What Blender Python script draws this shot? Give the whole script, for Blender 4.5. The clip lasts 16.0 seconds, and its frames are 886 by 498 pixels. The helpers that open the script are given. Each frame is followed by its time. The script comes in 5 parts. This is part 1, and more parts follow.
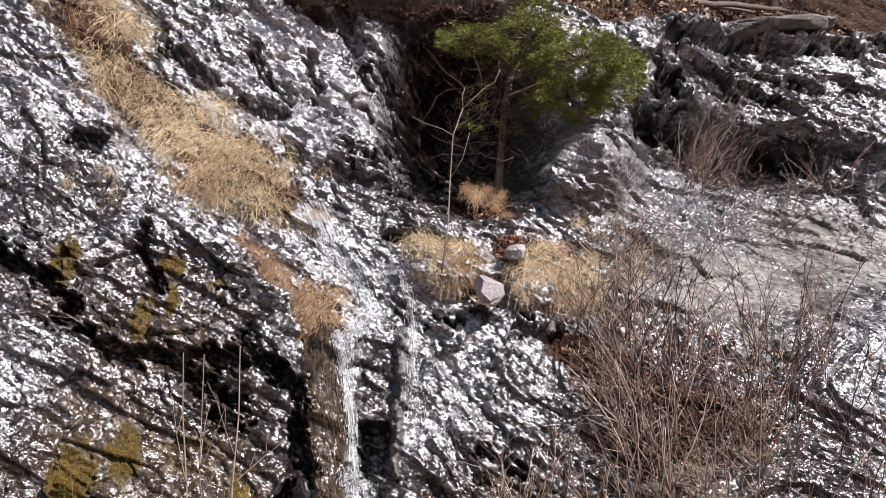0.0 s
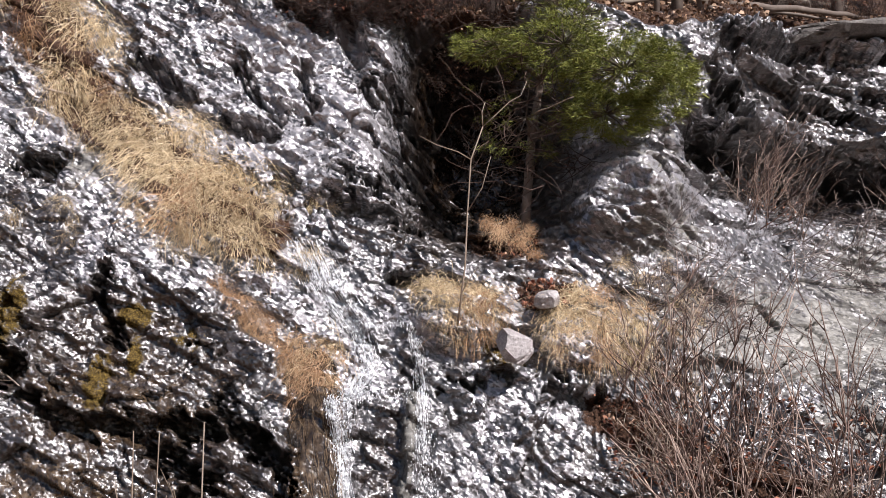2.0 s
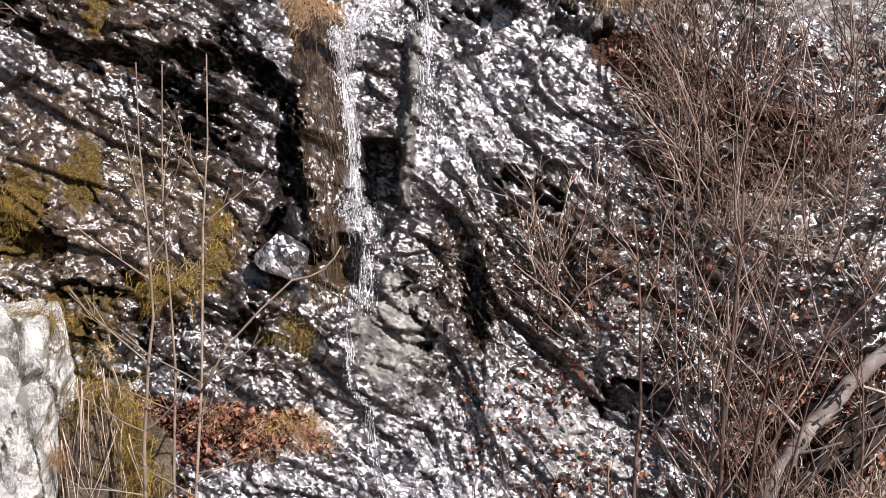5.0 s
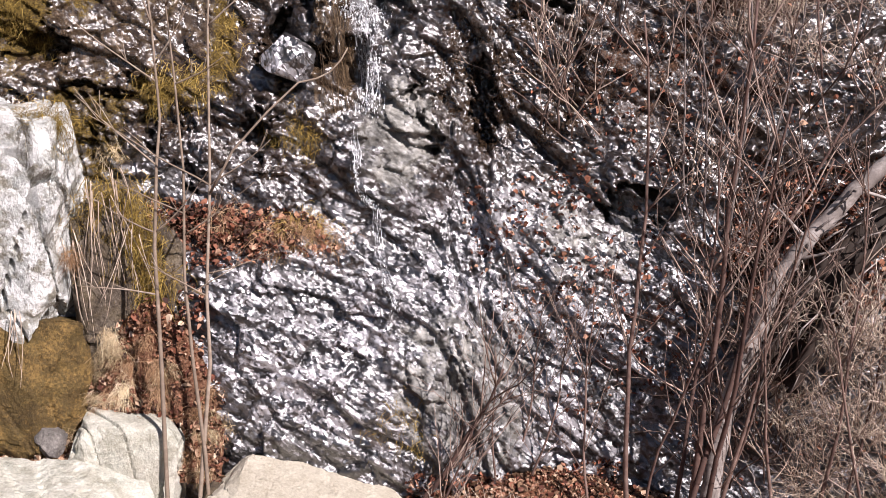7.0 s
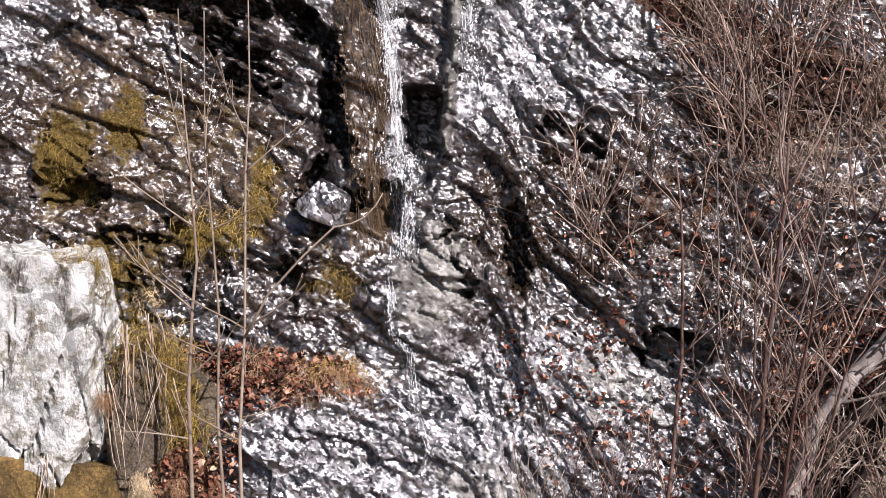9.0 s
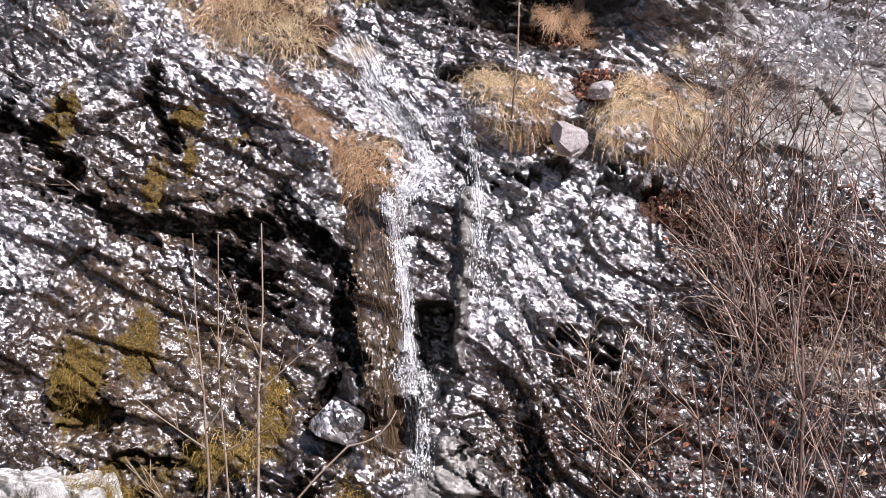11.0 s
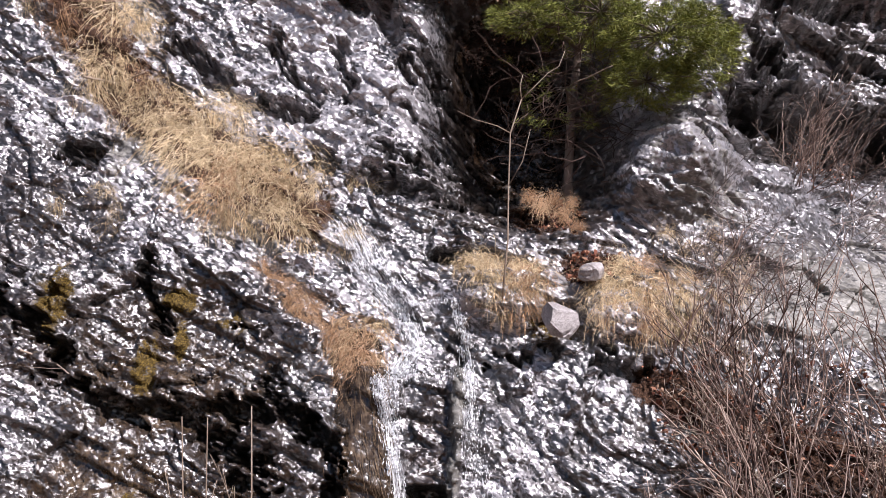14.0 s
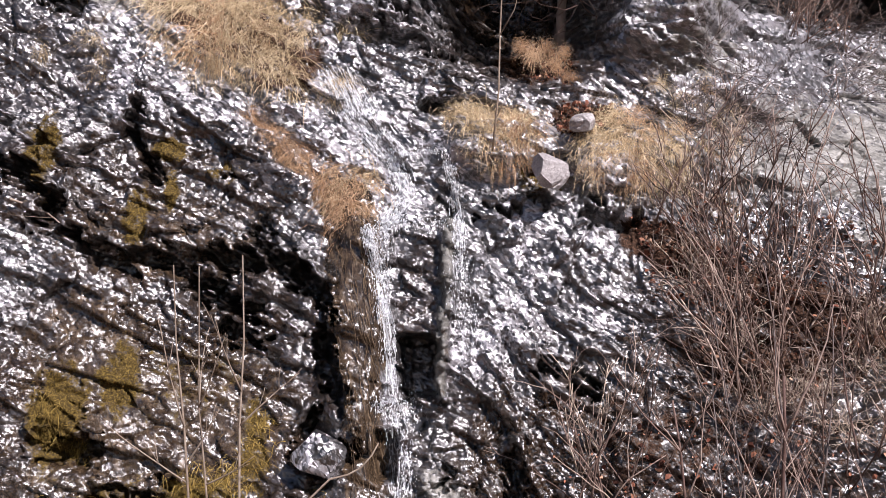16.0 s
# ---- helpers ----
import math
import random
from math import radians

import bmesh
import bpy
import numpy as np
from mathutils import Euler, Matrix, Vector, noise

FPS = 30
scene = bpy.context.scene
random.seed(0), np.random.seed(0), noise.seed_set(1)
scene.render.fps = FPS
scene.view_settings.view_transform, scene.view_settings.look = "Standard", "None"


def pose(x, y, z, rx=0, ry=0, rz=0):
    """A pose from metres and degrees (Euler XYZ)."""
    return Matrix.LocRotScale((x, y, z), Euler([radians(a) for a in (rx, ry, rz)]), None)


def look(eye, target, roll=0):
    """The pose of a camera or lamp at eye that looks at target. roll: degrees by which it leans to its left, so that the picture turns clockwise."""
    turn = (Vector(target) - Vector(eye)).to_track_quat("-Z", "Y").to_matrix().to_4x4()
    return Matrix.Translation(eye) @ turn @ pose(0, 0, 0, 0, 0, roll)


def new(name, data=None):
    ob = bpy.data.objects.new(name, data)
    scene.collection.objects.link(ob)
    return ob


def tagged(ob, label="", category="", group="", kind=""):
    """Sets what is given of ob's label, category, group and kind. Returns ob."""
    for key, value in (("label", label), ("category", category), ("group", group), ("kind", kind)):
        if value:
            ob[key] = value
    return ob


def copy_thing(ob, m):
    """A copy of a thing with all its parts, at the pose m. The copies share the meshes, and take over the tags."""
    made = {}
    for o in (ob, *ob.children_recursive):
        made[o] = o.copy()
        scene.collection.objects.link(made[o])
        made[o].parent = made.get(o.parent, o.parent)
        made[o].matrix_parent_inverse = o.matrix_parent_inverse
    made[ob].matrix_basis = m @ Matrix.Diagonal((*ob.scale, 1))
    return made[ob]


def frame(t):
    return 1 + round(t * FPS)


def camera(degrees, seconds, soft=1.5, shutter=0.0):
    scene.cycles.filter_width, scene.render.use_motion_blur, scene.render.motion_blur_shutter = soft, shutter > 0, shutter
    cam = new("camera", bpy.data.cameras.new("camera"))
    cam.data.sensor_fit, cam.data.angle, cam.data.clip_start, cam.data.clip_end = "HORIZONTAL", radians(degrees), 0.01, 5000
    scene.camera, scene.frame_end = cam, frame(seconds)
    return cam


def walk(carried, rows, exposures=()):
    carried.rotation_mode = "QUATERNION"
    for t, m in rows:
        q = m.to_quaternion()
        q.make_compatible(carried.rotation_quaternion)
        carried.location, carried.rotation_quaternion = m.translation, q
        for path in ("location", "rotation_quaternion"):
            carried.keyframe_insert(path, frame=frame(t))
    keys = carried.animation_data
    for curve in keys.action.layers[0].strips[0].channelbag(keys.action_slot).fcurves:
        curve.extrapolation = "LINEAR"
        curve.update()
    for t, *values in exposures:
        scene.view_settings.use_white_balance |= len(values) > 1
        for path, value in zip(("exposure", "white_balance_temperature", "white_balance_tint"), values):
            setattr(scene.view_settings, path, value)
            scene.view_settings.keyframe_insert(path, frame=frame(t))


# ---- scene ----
cam = camera(38.63, 16.0, soft=0.6)
walk(cam, [
    (0.0, look((-0.157, -2.303, 4.256), (0.057, 7.472, 6.354), 0.35)),
    (0.5, look((-0.105, -1.131, 4.638), (0.134, 8.642, 6.745), 0.31)),
    (1.0, look((-0.023, -0.402, 4.924), (0.100, 9.331, 7.216), 0.29)),
    (1.5, look((0.066, -0.089, 5.036), (0.020, 9.610, 7.471), 0.32)),
    (2.0, look((-0.027, -0.053, 4.933), (-0.013, 9.678, 7.233), 0.46)),
    (2.5, look((0.000, 0.000, 5.000), (-0.015, 9.854, 6.702), 0.37)),
    (3.0, look((0.000, 0.000, 5.000), (-0.014, 9.940, 6.095), 0.31)),
    (3.5, look((0.000, 0.000, 5.000), (-0.020, 9.981, 5.621), 0.40)),
    (4.0, look((0.000, 0.000, 5.000), (-0.020, 9.998, 5.207), 0.53)),
    (4.5, look((0.000, 0.000, 5.000), (-0.020, 9.998, 4.792), 0.60)),
    (5.0, look((0.000, 0.000, 5.000), (-0.011, 9.980, 4.375), 0.88)),
    (5.2, look((0.000, 0.000, 5.000), (-0.011, 9.968, 4.207), 0.75)),
    (7.3, look((0.000, 0.000, 5.000), (-0.046, 9.734, 2.707), 1.30)),
    (7.5, look((0.000, 0.000, 5.000), (-0.068, 9.722, 2.661), 1.25)),
    (8.0, look((0.000, 0.000, 5.000), (-0.132, 9.747, 2.770), 1.22)),
    (8.5, look((0.000, 0.000, 5.000), (-0.227, 9.846, 3.267), 1.06)),
    (9.0, look((0.000, 0.000, 5.000), (-0.331, 9.940, 3.956), 0.91)),
    (9.2, look((0.000, 0.000, 5.000), (-0.369, 9.959, 4.178), 0.66)),
    (11.3, look((0.000, 0.000, 5.000), (-0.430, 9.949, 5.917), -0.68)),
    (11.5, look((0.000, 0.000, 5.000), (-0.423, 9.929, 6.109), -0.75)),
    (12.0, look((0.000, 0.000, 5.000), (-0.402, 9.865, 6.590), -0.82)),
    (12.5, look((0.000, 0.000, 5.000), (-0.383, 9.795, 6.976), -0.86)),
    (13.0, look((0.000, 0.000, 5.000), (-0.368, 9.750, 7.191), -0.82)),
    (13.5, look((0.000, 0.000, 5.000), (-0.354, 9.739, 7.240), -0.90)),
    (14.0, look((0.000, 0.000, 5.000), (-0.346, 9.777, 7.071), -0.90)),
    (14.5, look((0.000, 0.000, 5.000), (-0.350, 9.864, 6.604), -0.84)),
    (15.0, look((0.000, 0.000, 5.000), (-0.341, 9.931, 6.125), -0.70)),
    (15.5, look((0.000, 0.000, 5.000), (-0.322, 9.953, 5.914), -0.63)),
    (16.0, look((0.000, 0.000, 5.000), (-0.291, 9.955, 5.902), -0.73)),
], exposures=[(0.0, 0.42, 6450, 16), (1.0, 0.50, 6450, 16), (4.0, 0.44, 6550, 16), (5.0, 0.44, 6600, 17), (7.5, 0.58, 6600, 21), (8.5, 0.55, 6550, 20), (9.0, 0.54, 6500, 19),
              (11.5, 0.56, 6350, 21), (13.0, 0.54, 6350, 21), (14.0, 0.50, 6350, 21), (16.0, 0.46, 6400, 21)])


# ---- light ----
SUN = Vector((0.48, -0.59, 0.65)).normalized()
sun_data = bpy.data.lights.new("sun", "SUN")
sun_data.energy, sun_data.angle, sun_data.color = 5.0, radians(0.55), (1.0, 0.965, 0.94)
sun = new("sun", sun_data)
sun.rotation_euler = SUN.to_track_quat("Z", "Y").to_euler()
sun.location = (10, -10, 25)

world = bpy.data.worlds.new("sky")
scene.world = world
world.use_nodes = True
wn = world.node_tree.nodes
sky = wn.new("ShaderNodeTexSky")
sky.sky_type, sky.sun_disc = "NISHITA", False
sky.sun_elevation = math.asin(SUN.z)
sky.sun_rotation = math.atan2(SUN.x, SUN.y)
sky.air_density, sky.dust_density = 1.0, 0.3
world.node_tree.links.new(sky.outputs[0], wn["Background"].inputs[0])
wn["Background"].inputs[1].default_value = 0.05


# ---- material helpers ----
class Mat:
    """A small builder for node materials."""

    def __init__(self, name):
        self.m = bpy.data.materials.new(name)
        self.m.use_nodes = True
        self.t = self.m.node_tree
        self.b = self.t.nodes["Principled BSDF"]
        self.pos = self.t.nodes.new("ShaderNodeTexCoord").outputs["Object"]

    def node(self, kind, **kw):
        n = self.t.nodes.new(kind)
        for k, v in kw.items():
            n.inputs[k].default_value = v
        return n

    def link(self, a, b):
        self.t.links.new(a, b)

    def noise(self, scale, detail=4.0, rough=0.6, stretch=None, distort=0.0):
        n = self.node("ShaderNodeTexNoise", Scale=scale, Detail=detail, Roughness=rough, Distortion=distort)
        src = self.pos
        if isinstance(stretch, bpy.types.NodeSocket):
            src = stretch
        elif stretch:
            mp = self.t.nodes.new("ShaderNodeMapping")
            mp.inputs["Rotation"].default_value = [radians(a) for a in stretch[3:]] if len(stretch) > 3 else (0, 0, 0)
            mp.inputs["Scale"].default_value = stretch[:3]
            self.link(src, mp.inputs[0])
            src = mp.outputs[0]
        self.link(src, n.inputs["Vector"])
        return n.outputs["Fac"]

    def dip(self, angle, stretch):
        """Coordinates drawn out along a bedding that dips to the east by so many degrees."""
        mp = self.t.nodes.new("ShaderNodeMapping")
        mp.vector_type = "TEXTURE"
        mp.inputs["Rotation"].default_value = (0, radians(angle), 0)
        mp.inputs["Scale"].default_value = (stretch, 1, 1)
        self.link(self.pos, mp.inputs[0])
        return mp.outputs[0]

    def facet(self, scale, src):
        """Broken facets: a random lean for each one, and a random number."""
        n = self.node("ShaderNodeTexVoronoi", Scale=scale)
        wob = self.node("ShaderNodeTexNoise", Scale=scale * 1.1, Detail=3.0)
        self.link(src, wob.inputs["Vector"])
        ad = self.t.nodes.new("ShaderNodeVectorMath")
        ad.operation = "MULTIPLY_ADD"
        self.link(wob.outputs["Color"], ad.inputs[0])
        ad.inputs[1].default_value = (0.28 / scale,) * 3
        self.link(src, ad.inputs[2])
        self.link(ad.outputs[0], n.inputs["Vector"])
        one = self.t.nodes.new("ShaderNodeSeparateColor")
        self.link(n.outputs["Color"], one.inputs[0])
        return n.outputs["Color"], one.outputs[0]

    def lean(self, normal, random_vector, amount):
        sub = self.t.nodes.new("ShaderNodeVectorMath")
        sub.operation = "SUBTRACT"
        self.link(random_vector, sub.inputs[0])
        sub.inputs[1].default_value = (0.5, 0.5, 0.5)
        ad = self.t.nodes.new("ShaderNodeVectorMath")
        ad.operation = "MULTIPLY_ADD"
        self.link(sub.outputs[0], ad.inputs[0])
        ad.inputs[1].default_value = (amount,) * 3
        self.link(normal, ad.inputs[2])
        nm = self.t.nodes.new("ShaderNodeVectorMath")
        nm.operation = "NORMALIZE"
        self.link(ad.outputs[0], nm.inputs[0])
        return nm.outputs[0]

    def ramp(self, fac, stops):
        n = self.t.nodes.new("ShaderNodeValToRGB")
        e = n.color_ramp.elements
        while len(e) < len(stops):
            e.new(0.5)
        for el, (p, c) in zip(e, stops):
            el.position, el.color = p, (*c, 1) if len(c) == 3 else c
        self.link(fac, n.inputs[0])
        return n.outputs[0]

    def grey(self, fac, stops):
        return self.ramp(fac, [(p, (v, v, v)) for p, v in stops])

    def mix(self, fac, a, b, blend="MIX"):
        n = self.t.nodes.new("ShaderNodeMix")
        n.data_type, n.blend_type = "RGBA", blend
        for src, sock in ((fac, n.inputs[0]), (a, n.inputs[6]), (b, n.inputs[7])):
            if isinstance(src, (int, float)):
                sock.default_value = src
            elif isinstance(src, tuple):
                sock.default_value = (*src, 1)
            else:
                self.link(src, sock)
        return n.outputs[2]

    def math(self, op, a, b):
        n = self.t.nodes.new("ShaderNodeMath")
        n.operation = op
        for src, sock in ((a, n.inputs[0]), (b, n.inputs[1])):
            if isinstance(src, (int, float)):
                sock.default_value = src
            else:
                self.link(src, sock)
        return n.outputs[0]

    def attr(self, name):
        n = self.t.nodes.new("ShaderNodeAttribute")
        n.attribute_name = name
        return n.outputs["Fac"]

    def island(self):
        return self.t.nodes.new("ShaderNodeNewGeometry").outputs["Random Per Island"]

    def bump(self, height, strength, dist, under=None):
        n = self.node("ShaderNodeBump", Strength=strength, Distance=dist)
        self.link(height, n.inputs["Height"])
        if under:
            self.link(under, n.inputs["Normal"])
        return n.outputs[0]

    def done(self, color=None, rough=None, normal=None, spec=None):
        for src, key in ((color, "Base Color"), (rough, "Roughness"), (normal, "Normal"), (spec, "Specular IOR Level")):
            if src is None:
                continue
            if isinstance(src, (int, float)):
                self.b.inputs[key].default_value = src
            elif isinstance(src, tuple):
                self.b.inputs[key].default_value = (*src, 1)
            else:
                self.link(src, self.b.inputs[key])
        return self.m


def rock_material():
    """Wet dark schist in small tilted facets, with pale dry patches, ochre moss, brown algae, painted shade and soil by
    the mesh's own attributes.
    """
    k = Mat("wet_rock")
    a = k.noise(1.7, 6, 0.65)
    b = k.noise(13, 6, 0.72, k.dip(28, 2.4))
    c = k.noise(60, 4, 0.7)
    f1, v1 = k.facet(5.0, k.dip(30, 2.2))
    f2, v2 = k.facet(17.0, k.dip(26, 2.0))
    f3, v3 = k.facet(46.0, k.dip(38, 1.8))
    tone = k.mix(0.35, b, v2)
    wet = k.ramp(tone, [(0.28, (0.004, 0.004, 0.004)), (0.48, (0.014, 0.011, 0.011)), (0.62, (0.046, 0.036, 0.035)), (0.80, (0.14, 0.115, 0.11))])
    wet = k.mix(k.grey(a, [(0.40, 0.0), (0.62, 0.8)]), wet, k.ramp(tone, [(0.3, (0.006, 0.006, 0.006)), (0.55, (0.038, 0.037, 0.036)), (0.8, (0.16, 0.16, 0.155))]))
    dry = k.ramp(k.mix(0.5, b, a), [(0.38, (0.05, 0.047, 0.042)), (0.50, (0.175, 0.168, 0.148)), (0.63, (0.41, 0.395, 0.355))])
    moss = k.ramp(c, [(0.3, (0.013, 0.009, 0.003)), (0.5, (0.070, 0.045, 0.011)), (0.7, (0.23, 0.155, 0.035))])
    brown = k.ramp(k.noise(16, 5, 0.65, k.dip(78, 5.0)), [(0.3, (0.016, 0.010, 0.006)), (0.52, (0.058, 0.038, 0.022)), (0.7, (0.17, 0.12, 0.075))])
    soil = k.ramp(c, [(0.3, (0.012, 0.007, 0.005)), (0.5, (0.052, 0.028, 0.018)), (0.7, (0.16, 0.09, 0.055))])

    def mask(name, gain):
        n = k.t.nodes.new("ShaderNodeMapRange")
        n.inputs["From Min"].default_value, n.inputs["From Max"].default_value = 0.38, 0.62
        k.link(k.math("ADD", k.math("MULTIPLY", k.attr(name), gain), k.math("MULTIPLY", k.math("SUBTRACT", k.noise(7, 8, 0.8), 0.5), 2.6)), n.inputs["Value"])
        return n.outputs[0]

    m_dry, m_moss, m_brown, m_soil = mask("dry", 0.7), mask("moss", 0.72), mask("brown", 0.72), mask("soil", 0.8)
    # brown algae stain, and the shade painted into the rock's recesses
    stain_shade = k.math("MULTIPLY", k.attr("stain_shade"), k.grey(k.noise(4.5, 6, 0.75), [(0.40, 0.25), (0.58, 1.0)]))
    col = k.mix(stain_shade, wet, k.ramp(c, [(0.3, (0.005, 0.003, 0.002)), (0.5, (0.024, 0.014, 0.008)), (0.7, (0.085, 0.052, 0.026))]))
    col = k.mix(m_dry, col, dry)
    col = k.mix(m_brown, col, brown)
    col = k.mix(m_moss, col, moss)
    col = k.mix(m_soil, col, soil)
    rough = k.mix(k.math("MULTIPLY", v1, 0.5), k.grey(k.noise(9, 5, 0.7), [(0.3, 0.27), (0.5, 0.36), (0.72, 0.50)]), (0.42, 0.42, 0.42))
    rough = k.mix(m_dry, rough, (0.60, 0.60, 0.60))
    rough = k.mix(stain_shade, rough, (0.25, 0.25, 0.25))
    rough = k.mix(m_brown, rough, (0.26, 0.26, 0.26))
    rough = k.mix(m_moss, rough, (0.80, 0.80, 0.80))
    rough = k.mix(m_soil, rough, (0.95, 0.95, 0.95))
    geo = k.t.nodes.new("ShaderNodeNewGeometry").outputs["Normal"]
    n = geo
    for f, tilt in ((f1, 0.28), (f2, 0.46), (f3, 0.64)):
        n = k.lean(n, f, tilt)
    n = k.mix(k.math("MAXIMUM", k.math("MULTIPLY", m_brown, 0.55), k.math("MULTIPLY", m_dry, 0.2)), n, geo)
    n = k.bump(k.noise(100, 4, 0.75, k.dip(32, 2.2), 0.3), 0.7, 0.0028, n)
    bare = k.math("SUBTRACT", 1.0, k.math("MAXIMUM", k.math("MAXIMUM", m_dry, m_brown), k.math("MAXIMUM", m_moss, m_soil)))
    # silvery mica patches that put white sun glints into the rock's colour
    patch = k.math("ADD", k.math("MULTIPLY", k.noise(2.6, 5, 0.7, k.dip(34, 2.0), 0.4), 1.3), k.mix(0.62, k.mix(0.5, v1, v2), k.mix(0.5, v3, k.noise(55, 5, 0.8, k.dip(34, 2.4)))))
    mica_glint = k.math("MULTIPLY", bare, k.grey(k.math("SUBTRACT", k.math("MULTIPLY", patch, 0.5), k.math("MULTIPLY", k.attr("stain_shade"), 0.20)), [(0.570, 0.0), (0.65, 0.45)]))
    col = k.mix(mica_glint, col, (0.78, 0.76, 0.79))
    k.link(mica_glint, k.b.inputs["Metallic"])
    rough = k.mix(mica_glint, rough, (0.36, 0.36, 0.36))
    spec = k.mix(k.math("MINIMUM", stain_shade, 1.0), (1.0, 1.0, 1.0), (0.40, 0.40, 0.40))
    spec = k.mix(m_dry, spec, (0.35, 0.35, 0.35))
    spec = k.mix(m_brown, spec, (0.45, 0.45, 0.45))
    spec = k.mix(k.math("MAXIMUM", m_moss, m_soil), spec, (0.08, 0.08, 0.08))
    k.b.inputs["IOR"].default_value = 1.85
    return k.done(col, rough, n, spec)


def stone_material(name, low, mid, high, lichen=0.0):
    """Dry pale stone, with lichen blotches and dark cracks."""
    k = Mat(name)
    a = k.noise(3.2, 7, 0.68)
    c = k.noise(45, 5, 0.7)
    col = k.ramp(k.mix(0.45, a, c), [(0.33, low), (0.5, mid), (0.66, high)])
    if lichen:
        col = k.mix(k.grey(k.noise(5, 6, 0.7), [(0.46, 0.0), (0.58, lichen)]), col, (0.14, 0.10, 0.03))
    n1 = k.bump(k.noise(5, 6, 0.7, (1.5, 1.5, 0.7)), 0.5, 0.05)
    n2 = k.bump(k.noise(19, 7, 0.75), 0.9, 0.03, n1)
    if lichen > 0.3:
        col = k.mix(k.grey(k.noise(7, 7, 0.75), [(0.49, 0.0), (0.54, 0.85)]), col, (0.80, 0.80, 0.77))
        col = k.mix(k.grey(k.noise(3, 7, 0.75, (1.4, 1.4, 0.6)), [(0.56, 0.0), (0.61, 0.8)]), col, (0.09, 0.075, 0.055))
    return k.done(col, 0.72, n2, 0.35)


def fibre_material(name, stops, rough=0.75, spread=0.5):
    """Bark, stalks and leaves: one colour for each stalk or leaf, with a little grain."""
    k = Mat(name)
    r = k.mix(spread, k.noise(9, 4, 0.7), k.island())
    r = k.mix(0.22, r, k.t.nodes.new("ShaderNodeObjectInfo").outputs["Random"])
    n = len(stops)
    col = k.ramp(r, [(0.22 + 0.56 * i / max(1, n - 1), c) for i, c in enumerate(stops)])
    return k.done(col, rough, k.bump(k.noise(90, 3, 0.6), 0.4, 0.004), 0.3)


M_ROCK = rock_material()
M_PALE = stone_material("lichen_stone", (0.13, 0.13, 0.12), (0.50, 0.51, 0.48), (0.82, 0.82, 0.78), 0.6)
M_SLAB = stone_material("pale_slab", (0.26, 0.27, 0.22), (0.60, 0.59, 0.50), (0.82, 0.79, 0.70), 0.28)
M_TAN = stone_material("tan_slab", (0.34, 0.30, 0.23), (0.54, 0.49, 0.39), (0.70, 0.65, 0.54), 0.15)
M_STRAW = fibre_material("dry_grass", [(0.14, 0.09, 0.045), (0.60, 0.455, 0.265), (0.95, 0.82, 0.58)])
M_RUST = fibre_material("rusty_grass", [(0.14, 0.075, 0.038), (0.44, 0.26, 0.14), (0.76, 0.56, 0.36)])
M_MOSSY = fibre_material("mossy_grass", [(0.06, 0.038, 0.009), (0.27, 0.175, 0.035), (0.56, 0.40, 0.12)])
M_TWIG = fibre_material("shrub_bark", [(0.040, 0.024, 0.019), (0.20, 0.135, 0.108), (0.56, 0.44, 0.36)])
M_STEM = fibre_material("stem_bark", [(0.030, 0.017, 0.014), (0.115, 0.068, 0.055), (0.30, 0.21, 0.17)], spread=0.3)
# twig bark with the shade under evergreen and rim put into its colour
M_SHADED_TWIG = fibre_material("shaded_dead_twig", [(0.012, 0.008, 0.007), (0.045, 0.028, 0.022), (0.15, 0.10, 0.08)])
M_GREY_TWIG = fibre_material("grey_twig", [(0.035, 0.027, 0.026), (0.12, 0.095, 0.088), (0.34, 0.29, 0.26)])
M_SAPLING = fibre_material("sapling_bark", [(0.10, 0.072, 0.052), (0.26, 0.20, 0.15), (0.50, 0.42, 0.34)], spread=0.2)
M_TRUNK = fibre_material("tree_bark", [(0.05, 0.038, 0.03), (0.14, 0.11, 0.09), (0.26, 0.22, 0.18)], spread=0.3)
M_LOG = fibre_material("weathered_log", [(0.05, 0.04, 0.036), (0.24, 0.205, 0.185), (0.62, 0.57, 0.53)], spread=0.15)
M_PALE_TWIG = fibre_material("pale_twig", [(0.28, 0.21, 0.16), (0.58, 0.46, 0.36), (0.88, 0.78, 0.65)])
M_LEAF = fibre_material("dead_leaf", [(0.04, 0.016, 0.012), (0.19, 0.068, 0.042), (0.34, 0.145, 0.085), (0.54, 0.35, 0.24)], spread=0.8)
M_PALE_LEAF = fibre_material("pale_dead_leaf", [(0.10, 0.055, 0.03), (0.34, 0.21, 0.13), (0.66, 0.50, 0.36)], spread=0.8)
M_NEEDLE = fibre_material("evergreen_needles", [(0.035, 0.046, 0.009), (0.125, 0.145, 0.025), (0.32, 0.335, 0.075)], 0.55, 0.6)
M_FAR_NEEDLE = fibre_material("far_evergreen_needles", [(0.03, 0.05, 0.02), (0.07, 0.10, 0.04), (0.12, 0.16, 0.06)], 0.6, 0.6)


def water_material():
    k = Mat("falling_water")
    k.b.inputs["Transmission Weight"].default_value = 0.2
    k.b.inputs["IOR"].default_value = 1.33
    return k.done((0.86, 0.88, 0.90), 0.12, k.bump(k.noise(60, 3, 0.6), 0.6, 0.01), 0.7)


M_WATER = water_material()


